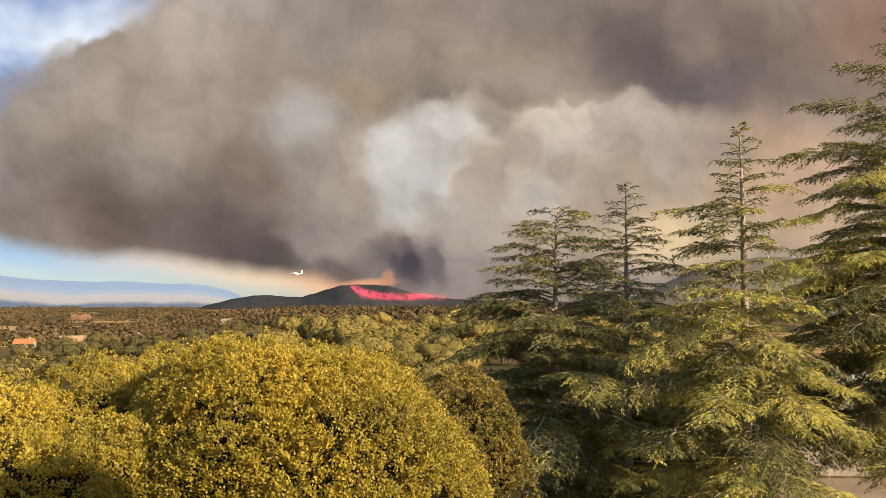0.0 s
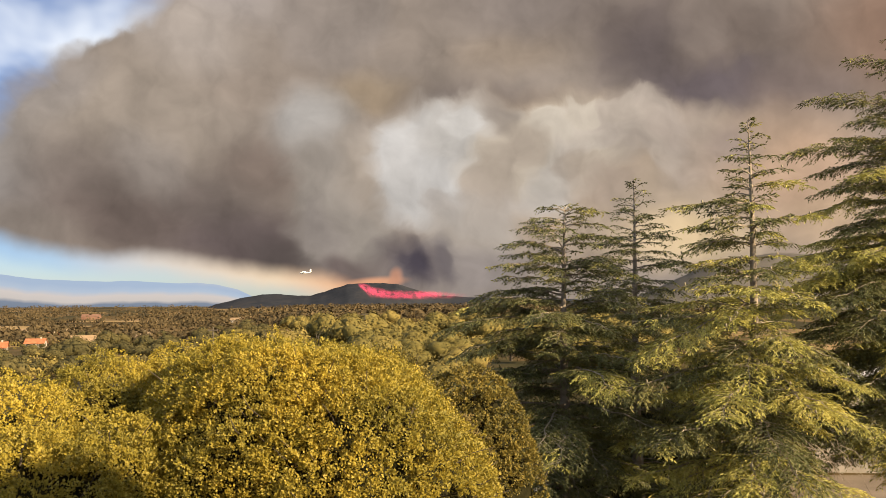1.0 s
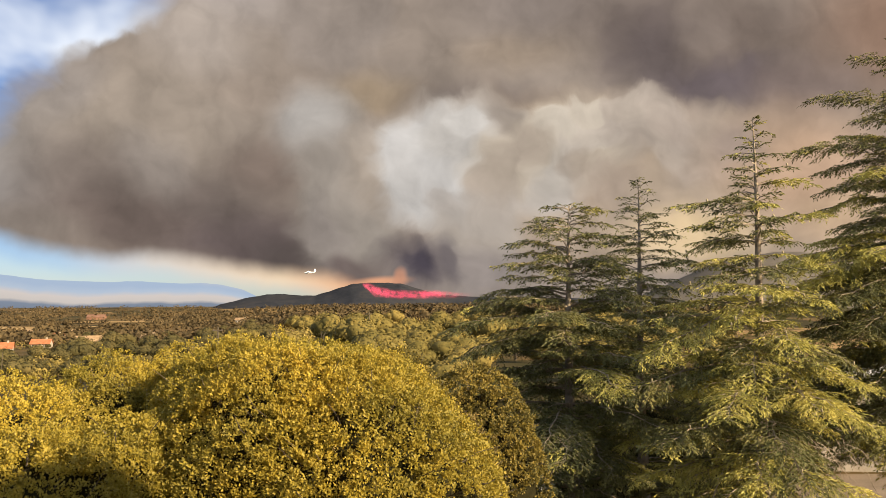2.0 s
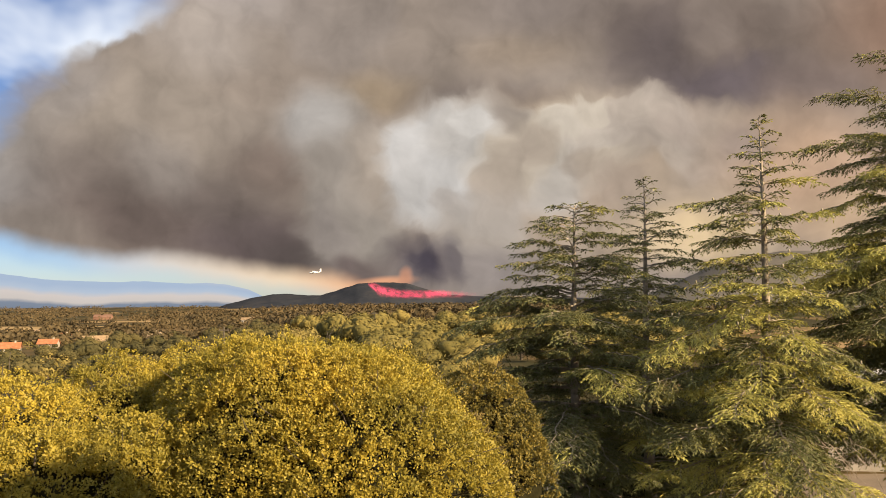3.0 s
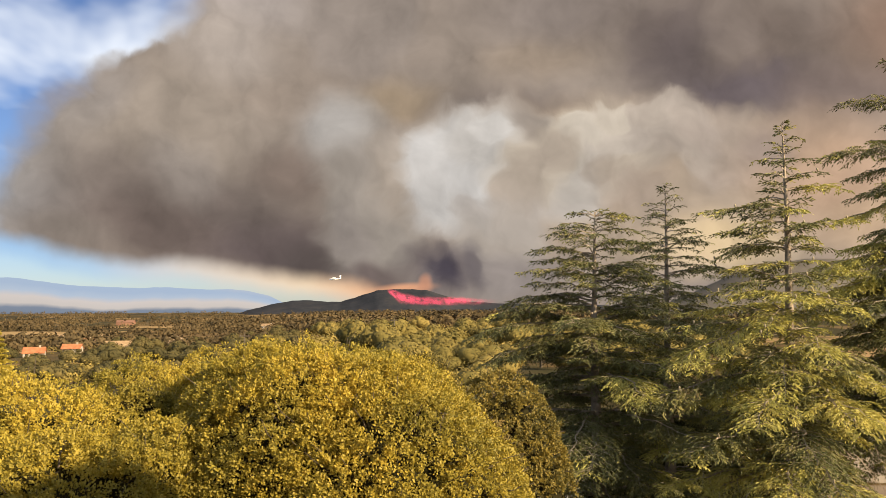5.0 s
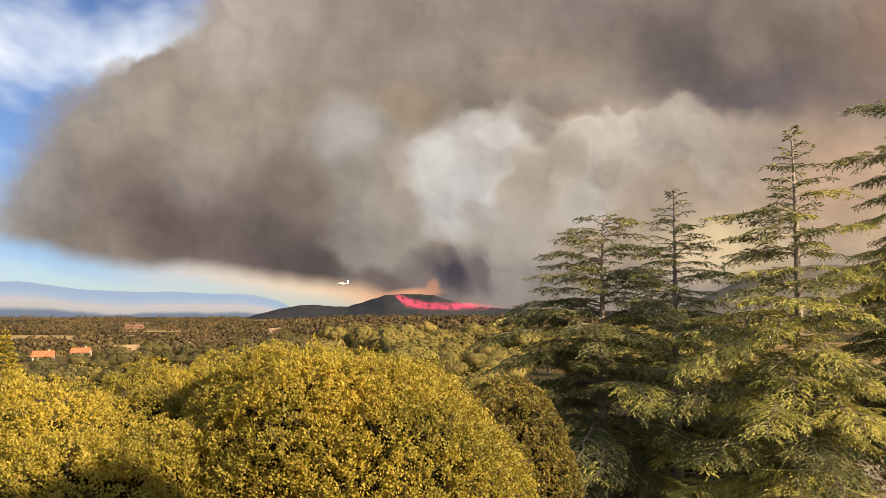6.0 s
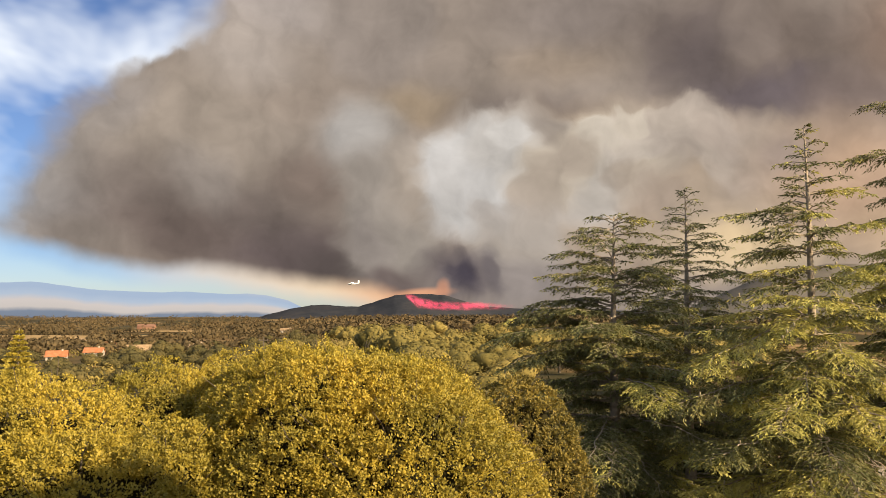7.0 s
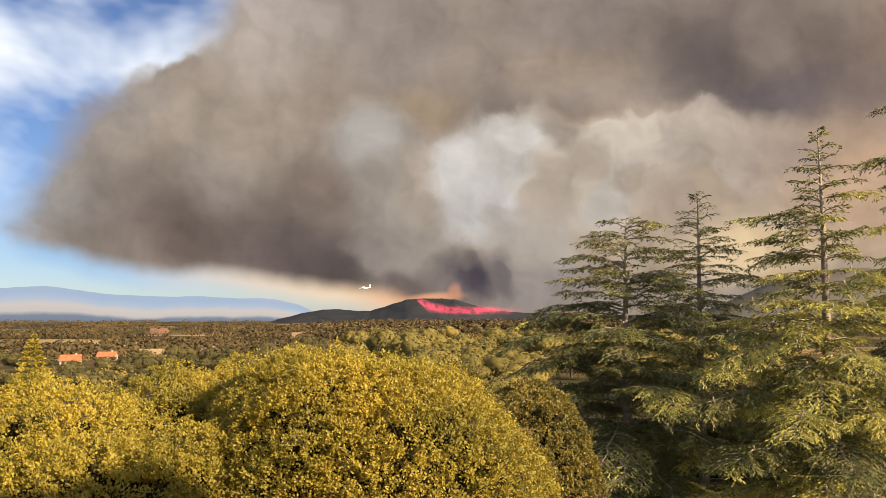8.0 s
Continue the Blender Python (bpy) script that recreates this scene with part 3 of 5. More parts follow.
def build_smoke():
    """A wall of smoke 3.3 km away, lumpy, over bearings u (to the right) and v (downwards)."""
    turn = pose(0, 0, 0, 94.133, 0.441, 2.063).to_3x3()
    u, v = np.meshgrid(np.arange(-2.2, 23.01, 0.1), np.arange(-7.0, 6.01, 0.1))
    way = np.stack([(u - 7.84) / 13.49, (4.41 - v) / 13.49, -np.ones_like(u)], -1) @ np.array(turn).T
    lumps = fractal(u, v, 0.5, 4, 5.0) * 90 + fractal(u, v, 1.3, 3, 9.0) * 35
    far = 3300 + lumps
    p = np.array(EYE) + way * far[..., None]
    rows, cols = u.shape
    i, k = np.arange(rows - 1)[:, None] * cols, np.arange(cols - 1)[None, :]
    f = np.stack([i + k, i + cols + k, i + cols + k + 1, i + k + 1], -1).reshape(-1, 4)
    bottom = np.interp(u, (-3, 0, 1, 2, 4, 6.2, 7, 9), (4.75, 5.0, 5.2, 5.35, 5.4, 5.6, 5.9, 6.0))
    rim = np.interp(v, (-6, -1, 0, 0.6, 1, 1.6, 2.4, 3.4, 4.4, 6), (3.4, 2.7, 1.9, 1.5, 0.5, -0.3, -0.9, -1.6, -1.7, -1.0))
    keep = ((v < bottom) & (u > rim)).ravel()
    f = f[keep[f].all(axis=1)]
    used = np.unique(f)
    index = np.zeros(keep.size, dtype=np.int32)
    index[used] = np.arange(len(used))
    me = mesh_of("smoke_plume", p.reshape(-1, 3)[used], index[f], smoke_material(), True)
    layer = me.uv_layers.new(name="bearing")
    flat = np.stack([u.ravel(), v.ravel()], -1)[used]
    corner = np.empty(len(me.loops), dtype=np.int32)
    me.loops.foreach_get("vertex_index", corner)
    layer.data.foreach_set("uv", flat[corner].astype(np.float32).ravel())
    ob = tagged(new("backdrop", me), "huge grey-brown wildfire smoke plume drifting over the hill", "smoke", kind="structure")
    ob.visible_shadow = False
    return ob


build_smoke()


# ---------------------------------------------------------------- red drop over the hill
def build_red_mist():
    """A long soft bank of red retardant dust, settling along the foot of the hill."""
    mat = bpy.data.materials.new("red_retardant_dust")
    mat.use_nodes = True
    nodes, links, add = node_tools(mat)
    shader = nodes["Principled BSDF"]
    shader.inputs["Base Color"].default_value = (0.47, 0.05, 0.125, 1)
    shader.inputs["Roughness"].default_value = 1.0
    uv = nodes.new("ShaderNodeUVMap")
    uv.uv_map = "along"
    puffs = add("ShaderNodeTexNoise", Scale=2.6, Detail=5.0, Roughness=0.65)
    links.new(uv.outputs["UV"], puffs.inputs["Vector"])
    soft = nodes.new("ShaderNodeUVMap")
    soft.uv_map = "density"
    thick = nodes.new("ShaderNodeSeparateXYZ")
    links.new(soft.outputs["UV"], thick.inputs[0])
    sum_up = nodes.new("ShaderNodeMath")
    sum_up.operation = "MULTIPLY"
    links.new(thick.outputs["X"], sum_up.inputs[0])
    torn = add("ShaderNodeMapRange", From_Min=0.28, From_Max=0.62)
    links.new(puffs.outputs["Fac"], torn.inputs["Value"])
    links.new(torn.outputs[0], sum_up.inputs[1])
    r = add("ShaderNodeMapRange", From_Min=0.0, From_Max=0.75, To_Max=0.70)
    r.interpolation_type = "SMOOTHSTEP"
    links.new(sum_up.outputs[0], r.inputs["Value"])
    links.new(r.outputs[0], shader.inputs["Alpha"])
    n, m = 60, 12
    s, w = np.meshgrid(np.linspace(0, 1, n), np.linspace(0, 1, m))
    y = 1900 + 170 * s + 14 * np.sin(s * 9)
    x = y * (-0.1235 + 0.1535 * s)
    top = np.interp(s, (0, 0.06, 0.114, 0.26, 0.45, 0.65, 1.0), (64, 63, 58, 48, 44, 47, 40))
    low = np.interp(s, (0, 0.06, 0.114, 0.3, 1.0), (52, 37, 22, 17, 18))
    z = low + (top - low) * w
    v = np.stack([x, y, z], -1).reshape(-1, 3)
    i, k = np.arange(m - 1)[:, None] * n, np.arange(n - 1)[None, :]
    f = np.stack([i + k, i + k + 1, i + n + k + 1, i + n + k], -1).reshape(-1, 4)
    me = mesh_of("red_mist", v, f, mat, True)
    layer = me.uv_layers.new(name="along")
    corner = np.empty(len(me.loops), dtype=np.int32)
    me.loops.foreach_get("vertex_index", corner)
    layer.data.foreach_set("uv", np.stack([s.ravel() * 6, w.ravel()], -1)[corner].astype(np.float32).ravel())
    dense = np.sin(np.pi * w) ** 1.5 * np.interp(s, (0, 0.04, 0.55, 0.75, 1), (0, 1, 0.95, 0.4, 0))
    layer = me.uv_layers.new(name="density")
    layer.data.foreach_set("uv", np.stack([dense.ravel(), 0 * dense.ravel()], -1)[corner].astype(np.float32).ravel())
    return tagged(new("retardant_cloud", me), "drifting cloud of red fire retardant along the hill", "dust cloud", kind="stuff")


build_red_mist()


# ---------------------------------------------------------------- aircraft
def build_aircraft(m):
    plane = thing("firefighting_aircraft", "white twin-engined water bomber flying low under the smoke", "aircraft", m)
    xs = np.array((-10, -9.2, -7, -3, 2, 6, 8.6, 9.8))
    rs = np.array((0.05, 0.8, 1.25, 1.4, 1.35, 0.95, 0.5, 0.15))
    v, f = tubes([(np.stack([xs, 0 * xs, 0.04 * np.maximum(xs, 0) ** 1.6 * 0.5], -1), rs)], 12)
    part("fuselage", mesh_of("fuselage", v, f, plane_white, True), None, plane)

    def wing(name, x, z, span, chord, tip, thick, mat=plane_white, upright=False):
        bm = bmesh.new()
        rows = []
        for s in (-1, -0.5, 0, 0.5, 1) if not upright else (0, 0.5, 1):
            c = chord + (tip - chord) * abs(s)
            q = []
            for dx, dz in ((0, 0), (0.3, 0.5), (0.7, 0.35), (1, 0), (0.6, -0.3), (0.2, -0.35)):
                a, b = x - c * 0.4 + dx * c, dz * thick
                q.append(bm.verts.new((a + 0.8 * s, b, z + s * span) if upright else (a, s * span / 2, z + b)))
            rows.append(q)
        for a, b in zip(rows, rows[1:]):
            for k in range(6):
                bm.faces.new((a[k], a[(k + 1) % 6], b[(k + 1) % 6], b[k]))
        bm.faces.new(rows[0])
        bm.faces.new(rows[-1][::-1])
        part(name, bm, mat, plane)

    wing("wing", -1.5, 1.5, 28.6, 3.6, 3.0, 0.5)
    wing("tailplane", 8.2, 2.9, 10.5, 2.2, 1.5, 0.25)
    wing("tail_fin", 7.8, 0.6, 5.2, 3.4, 2.2, 0.3, plane_white, True)
    for y in (-4.2, 4.2):
        ex = np.array((-5.0, -4.6, -3.0, -0.5, 1.2))
        v, f = tubes([(np.stack([ex, 0 * ex + y, 0 * ex + 1.9], -1), np.array((0.2, 0.55, 0.65, 0.5, 0.1)))], 10)
        part("engine", mesh_of("engine", v, f, plane_white, True), None, plane)
        bm = bmesh.new()
        for a in range(4):
            t = a * math.pi / 2 + 0.4
            box(bm, -5.06, -5.0, y - 0.12 + 0.9 * math.cos(t), y + 0.12 + 0.9 * math.cos(t), 1.0 + 0.9 * math.sin(t), 2.8 + 0.9 * math.sin(t))
        part("propeller", bm, metal_grey, plane)
    for y in (-10.5, 10.5):
        box_part("float", (-2.6, 0.4, y - 0.3, y + 0.3, 0.1, 0.7), plane_white, plane, bevel=0.15)
        box_part("strut", (-1.2, -0.9, y - 0.1, y + 0.1, 0.7, 1.4), plane_white, plane)
    return plane


build_aircraft(pose(-239.7, 1250, 59.3, 6, -4, 14))


# ---------------------------------------------------------------- golden shrubs below the balcony
def shrub(name, label, lobes, leaf_mat, count, seed, leaf=0.055, ground=-1.5, category="shrub", tuft=0.085, bump=0.09, leaves=36):
    """A big dense shrub: stems, a core coloured dark as shade and a crown of leafy sprigs over lumpy lobes (centre,
    radii).
    """
    rng = np.random.default_rng(seed)
    cx = np.mean([l[0] for l in lobes], axis=0)
    top = thing(name, label, category, pose(cx[0], cx[1], ground))
    origin = np.array((cx[0], cx[1], ground))
    areas = np.array([l[1][0] * l[1][1] + l[1][0] * l[1][2] + l[1][1] * l[1][2] for l in lobes])
    share = areas / areas.sum()
    bases, outs = [], []
    for (c, r), part_share in zip(lobes, share):
        c, r = np.array(c), np.array(r)
        n = int(count * part_share)
        d = unit(rng.normal(size=(n, 3)))
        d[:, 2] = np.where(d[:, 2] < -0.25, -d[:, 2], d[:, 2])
        # most tufts on the side away from the camera are flipped forward
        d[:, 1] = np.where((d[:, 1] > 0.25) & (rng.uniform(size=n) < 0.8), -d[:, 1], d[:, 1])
        # lumps at three sizes
        lump = np.zeros(n)
        for freq, amp in ((3.0, 0.40), (7.5, 0.45), (15.0, 0.42)):
            ph = rng.uniform(0, 6.28, 6)
            w = unit(rng.normal(size=(6, 3))) * freq
            lump += amp * np.mean(np.cos(d @ w.T + ph), axis=1) * 2.0
        p = c + d * r * (1 + bump * lump * 0.55 - rng.exponential(0.04, n))[:, None]
        inside = np.zeros(n, bool)
        for c2, r2 in lobes:
            if not np.allclose(c2, c):
                inside |= (((p - np.array(c2)) / (np.array(r2) * 0.90)) ** 2).sum(1) < 1
        # tufts are thinned low down, where the camera does not see the crown
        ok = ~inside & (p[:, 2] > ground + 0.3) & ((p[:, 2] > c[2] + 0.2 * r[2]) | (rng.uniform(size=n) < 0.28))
        bases.append(p[ok])
        outs.append(unit(d[ok] / r))
    b, o = np.concatenate(bases), np.concatenate(outs)
    n = len(b)
    # each tuft is a rounded bunch of leaves; a few stand up as long shoots
    up = np.array((0, 0, 1.0))
    radius = tuft * rng.uniform(0.6, 1.35, n)
    shoot = rng.uniform(size=n) < 0.07
    lead = unit(o * 0.75 + up * 0.45 + rng.normal(size=(n, 3)) * 0.22)
    pick = np.repeat(np.arange(n), leaves)
    m = len(pick)
    spread = unit(lead[pick] * 0.75 + rng.normal(size=(m, 3)) * 0.62)
    far = rng.uniform(0.25, 1.0, m) ** 0.6
    lb = b[pick] + spread * (radius[pick] * far)[:, None]
    tall = shoot[pick]
    along = rng.uniform(0, 1, m)
    lb[tall] = b[pick][tall] + lead[pick][tall] * (along * radius[pick] * 2.3)[tall][:, None] + rng.normal(size=(tall.sum(), 3)) * 0.018
    tangent = unit(np.cross(spread, rng.normal(size=(m, 3))))
    lw = unit(tangent * 0.75 + lead[pick] * 0.55 + spread * 0.25)
    ln = unit(spread * 0.9 + o[pick] * 0.5 + rng.normal(size=(m, 3)) * 0.38)
    size = leaf * rng.uniform(0.7, 1.3, m)
    v, f = diamonds(lb - origin, lw, size, size * 0.62, ln, 0.12)
    part("crown", mesh_of("crown", v, f, leaf_mat), None, top)
    # solid inner core, its shade put in as near-black colour
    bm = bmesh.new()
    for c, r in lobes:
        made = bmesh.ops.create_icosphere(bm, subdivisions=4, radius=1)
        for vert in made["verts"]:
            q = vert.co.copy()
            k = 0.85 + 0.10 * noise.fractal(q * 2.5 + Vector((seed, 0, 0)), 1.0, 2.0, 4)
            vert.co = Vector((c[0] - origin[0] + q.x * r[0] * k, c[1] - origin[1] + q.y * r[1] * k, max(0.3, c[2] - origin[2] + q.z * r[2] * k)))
    part("inner_foliage", bm, leaf_core, top, "solid core of leaf and twig, coloured near-black for the shade between leaves")
    # stems and bare twigs that show between the leaves
    lines = []
    for c, r in lobes:
        for _ in range(4):
            foot = np.array((rng.uniform(-0.4, 0.4), rng.uniform(-0.4, 0.4), -0.05)) + (np.array((c[0], c[1], ground)) - origin) * 0.6
            goal = np.array(c) - origin + rng.uniform(-0.5, 0.5, 3) * np.array(r) * np.array((1, 1, 0.6))
            t = np.linspace(0, 1, 6)[:, None]
            pts = foot + (goal - foot) * t + rng.normal(size=(6, 3)) * 0.07 * (t > 0)
            v, f = tubes([(pts, np.linspace(0.09, 0.03, 6))], 6)
            part("stem", mesh_of("stem", v, f, twig, True), None, top)
    pick = rng.choice(n, min(n, 260), replace=False)
    for p, o1 in zip(b[pick] - origin, o[pick]):
        t = np.linspace(0, 1, 4)[:, None]
        start = p - o1 * rng.uniform(0.25, 0.5)
        lines.append((start + (p + (o1 + rng.normal(size=3) * 0.5) * 0.14 - start) * t + rng.normal(size=(4, 3)) * 0.015, np.linspace(0.010, 0.003, 4)))
    v, f = tubes(lines, 5)
    tagged(part("bare_twig", mesh_of("bare_twig", v, f, twig), None, top), "bare brown twigs between the leaves", kind="stuff")
    return top


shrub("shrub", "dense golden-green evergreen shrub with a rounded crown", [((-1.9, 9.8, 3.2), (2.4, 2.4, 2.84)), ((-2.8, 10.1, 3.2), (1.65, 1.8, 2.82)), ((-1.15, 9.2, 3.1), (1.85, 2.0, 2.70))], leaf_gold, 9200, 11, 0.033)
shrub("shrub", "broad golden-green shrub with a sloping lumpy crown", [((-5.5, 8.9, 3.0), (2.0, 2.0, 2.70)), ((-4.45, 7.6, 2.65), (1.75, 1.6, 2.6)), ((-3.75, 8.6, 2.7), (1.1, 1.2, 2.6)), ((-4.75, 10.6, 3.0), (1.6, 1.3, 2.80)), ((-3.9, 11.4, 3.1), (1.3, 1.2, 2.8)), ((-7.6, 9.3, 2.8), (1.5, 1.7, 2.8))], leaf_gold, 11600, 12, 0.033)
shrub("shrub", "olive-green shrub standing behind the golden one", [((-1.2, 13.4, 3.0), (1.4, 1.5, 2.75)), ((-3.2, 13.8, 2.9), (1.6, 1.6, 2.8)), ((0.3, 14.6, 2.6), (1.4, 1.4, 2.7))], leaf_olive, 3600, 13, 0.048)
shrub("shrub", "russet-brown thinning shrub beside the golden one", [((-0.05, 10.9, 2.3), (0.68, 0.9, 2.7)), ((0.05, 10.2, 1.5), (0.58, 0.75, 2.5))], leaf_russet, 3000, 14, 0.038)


# ---------------------------------------------------------------- cedars
def cedar(label, x, y, top_z, trunk_radius, reach, boughs, seed, ground=-1.5, spacing=0.56, lean=(0.0, 0.0), cones=0, gold=0.3, tiers=7, thin_side=None, bare=0, short=1.0):
    """A cedar: a tapered trunk, boughs in rough tiers and flat hanging sprays of needles.
    reach: (metres below the tip, bough length) pairs; boughs: chosen ones as (below the tip, bearing, length, rise)."""
    rng = np.random.default_rng(seed)
    tree = thing("cedar_tree", label, "tree", pose(x, y, ground), group="cedars beside the drive")
    height = top_z - ground
    hs = np.linspace(0, 1, 16)
    sway = np.stack([np.sin(hs * 5 + seed) * 0.06 + lean[0] * hs, np.cos(hs * 4 + seed) * 0.06 + lean[1] * hs, hs * height], -1)
    radii = trunk_radius * (1 - hs) ** 0.9 + 0.012
    v, f = tubes([(sway, radii)], 10)
    part("trunk", mesh_of("trunk", v, f, bark, True), None, tree)

    def trunk_at(z):
        return np.array([np.interp(z, sway[:, 2], sway[:, k]) for k in range(2)] + [z])

    todo = list(boughs)
    down = 0.12
    bearing = rng.uniform(0, 360)
    ds, ls = zip(*reach)
    while down < min(height - 0.6, ds[-1]):
        full = np.interp(down, ds, ls)
        for _ in range(3 if down < 1.0 else 4 if down < 3 else tiers):
            bearing += 137.5 + rng.uniform(-20, 20)
            length = full * rng.uniform(0.38, 1.08)
            if math.cos(radians(bearing)) > 0.3:
                length *= short
                if short < 1 and down > 9.2:
                    continue
            if thin_side is not None and math.cos(radians(bearing - thin_side)) > 0.4 and rng.uniform() < 0.9:
                continue
            rise = np.interp(down / height, (0, 0.12, 0.35, 0.7, 1.0), (34, 16, 5, -4, -10)) + rng.uniform(-11, 9)
            todo.append((down + rng.uniform(-0.09, 0.09), bearing, length, rise))
        down += spacing * rng.uniform(0.75, 1.25) * (0.45 + 0.60 * min(1.0, down / (0.5 * height)))
    limb_lines, nb, nw, nl, nn, sun_tinted, cone_places = [], [], [], [], [], [], []
    up = np.array((0, 0, 1.0))

    def feather(start, way, length, hang, gap, lit, size):
        """Needle tufts in pairs along drooping shoots: arrays of starts, directions and lengths."""
        count = np.maximum(2, (length / gap).astype(int))
        who = np.repeat(np.arange(len(start)), count)
        order = np.concatenate([np.arange(c) for c in count]) if len(count) else np.zeros(0)
        k = (order + rng.uniform(0, 1, len(who))) / count[who]
        w, l = way[who], length[who]
        pos = start[who] + w * (k * l)[:, None] - up * (hang[who] * l * k ** 2)[:, None]
        run = unit(w - up * (2 * hang[who] * k)[:, None])
        flip = np.where(order % 2 == 0, 1.0, -1.0)[:, None]
        side_way = unit(np.cross(run, up) + 1e-6)
        nb.append(pos)
        nw.append(unit(run + flip * side_way * rng.uniform(0.20, 0.60, (len(who), 1)) + rng.normal(size=(len(who), 3)) * 0.18))
        nl.append(size * rng.uniform(0.75, 1.25, len(who)))
        nn.append(unit(np.cross(side_way, run) + rng.normal(size=(len(who), 3)) * 0.75))
        sun_tinted.append(lit[who])

    for down, bear, length, rise in todo:
        start = trunk_at(max(0.3, height - max(down, 0.02)))
        out = np.array((math.cos(radians(bear)), math.sin(radians(bear)), 0))
        side = np.array((-out[1], out[0], 0))
        n = 12
        s = np.linspace(0, 1, n)
        bend = rng.uniform(-0.12, 0.12)
        sag = rng.uniform(0.04, 0.14) * length
        pts = start + out * (s * length * math.cos(radians(rise)))[:, None] + side * (bend * length * s ** 2)[:, None]
        pts[:, 2] += s * length * math.sin(radians(rise)) - sag * s ** 2.4 + 0.05 * length * np.sin(s * 3.1)
        pts[1:-1] += rng.normal(size=(n - 2, 3)) * 0.010 * length
        limb_lines.append((pts, np.linspace(0.010 + 0.010 * length, 0.003, n)))
        # share of this bough's outer needles that get the sunlit colour
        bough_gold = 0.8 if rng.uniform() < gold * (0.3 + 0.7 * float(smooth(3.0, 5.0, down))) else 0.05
        # branchlets to both sides, in one drooping plate
        m = max(5, int(length / 0.095))
        t = np.clip((np.arange(m) + rng.uniform(-0.35, 0.35, m)) / m, 0.0, 1.0)
        t = t[t > min(0.20, 0.3 / length)]
        m = len(t)
        at = np.stack([np.interp(t, s, pts[:, k]) for k in range(3)], -1)
        forward = unit(np.stack([np.interp(t, s, np.gradient(pts[:, k])) for k in range(3)], -1))
        flank = np.where(np.arange(m) % 2 == 0, 1.0, -1.0)[:, None] * unit(np.cross(forward, up))
        sl = np.clip(length * 0.25 * np.interp(t, (0, 0.25, 0.55, 0.85, 1), (0.45, 0.95, 1.0, 0.6, 0.35)), 0.14, 0.95) * rng.uniform(0.65, 1.25, m)
        swing = rng.uniform(0.60, 1.0, m)[:, None]
        sw = unit(forward * (1.05 - swing * 0.55) + flank * swing + rng.normal(size=(m, 3)) * 0.10)
        hang = rng.uniform(0.02, 0.26, m)
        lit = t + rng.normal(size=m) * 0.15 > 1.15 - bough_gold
        for a, w, l, h in zip(at, sw, sl, hang):
            if l > 0.5:
                kk = np.linspace(0, 1, 4)
                limb_lines.append((a + w * (kk * l)[:, None] - up * (h * l * kk ** 2)[:, None], np.linspace(0.008, 0.0025, 4)))
        feather(at, sw, sl, hang, 0.048, lit, 0.12)
        # short hanging shoots along each branchlet
        count = np.maximum(1, (sl / 0.085).astype(int))
        who = np.repeat(np.arange(m), count)
        order = np.concatenate([np.arange(c) for c in count])
        k = np.clip((order + rng.uniform(0.1, 0.9, len(who))) / count[who], 0, 1)
        base = at[who] + sw[who] * (k * sl[who])[:, None] - up * (hang[who] * sl[who] * k ** 2)[:, None]
        run = unit(sw[who] - up * (2 * hang[who] * k)[:, None])
        flip = np.where(order % 2 == 0, 1.0, -1.0)[:, None]
        fork = unit(run + flip * unit(np.cross(run, up)) * rng.uniform(0.4, 0.9, (len(who), 1)) - up * rng.uniform(-0.10, 0.60, (len(who), 1)))
        fl = np.clip(sl[who] * 0.42 * (1.15 - 0.6 * k), 0.09, 0.30) * rng.uniform(0.7, 1.25, len(who))
        feather(base, fork, fl, rng.uniform(0.05, 0.35, len(who)), 0.042, lit[who], 0.12)
        # the bough's own line carries needles too
        feather(pts[4:-1], unit(np.diff(pts[4:], axis=0)), np.full(n - 5, length / (n - 1)), np.zeros(n - 5), 0.045, rng.uniform(size=n - 5) < bough_gold, 0.115)
        if cones and length > 1.2:
            for _ in range(rng.poisson(cones)):
                c = rng.uniform(0.45, 0.97)
                cone_places.append([np.interp(c, s, pts[:, k]) for k in range(3)])
    nb, nw, nl, nn = np.concatenate(nb), np.concatenate(nw), np.concatenate(nl), np.concatenate(nn)
    sun_tinted = np.concatenate(sun_tinted)
    # the gold mesh has sunlight put into its needle colour
    for name, pick, mat in (("crown", ~sun_tinted, needle), ("young_growth", sun_tinted, needle_gold)):
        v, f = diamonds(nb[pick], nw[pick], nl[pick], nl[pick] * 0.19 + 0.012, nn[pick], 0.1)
        part(name, mesh_of(name, v, f, mat), None, tree, "shoot tips coloured gold to look sunlit" if name == "young_growth" else "")
    # dead twigs hanging under the lowest boughs
    for _ in range(bare):
        a = radians(rng.uniform(180, 360))
        out = np.array((math.cos(a), math.sin(a), 0))
        root = trunk_at(rng.uniform(1.4, 4.4)) + out * rng.uniform(0.3, 2.2)
        kk = np.linspace(0, 1, 6)
        reach_out, drop = rng.uniform(0.3, 1.3), rng.uniform(0.2, 1.0)
        line = root + out * (kk * reach_out)[:, None] - up * (drop * kk ** 1.8)[:, None] + rng.normal(size=(6, 3)) * 0.05
        limb_lines.append((line, np.linspace(0.018, 0.005, 6)))
    v, f = tubes(limb_lines, 3)
    part("limb", mesh_of("limb", v, f, bark), None, tree)
    if cone_places:
        xs = np.array((-0.05, -0.035, 0.0, 0.03, 0.05))
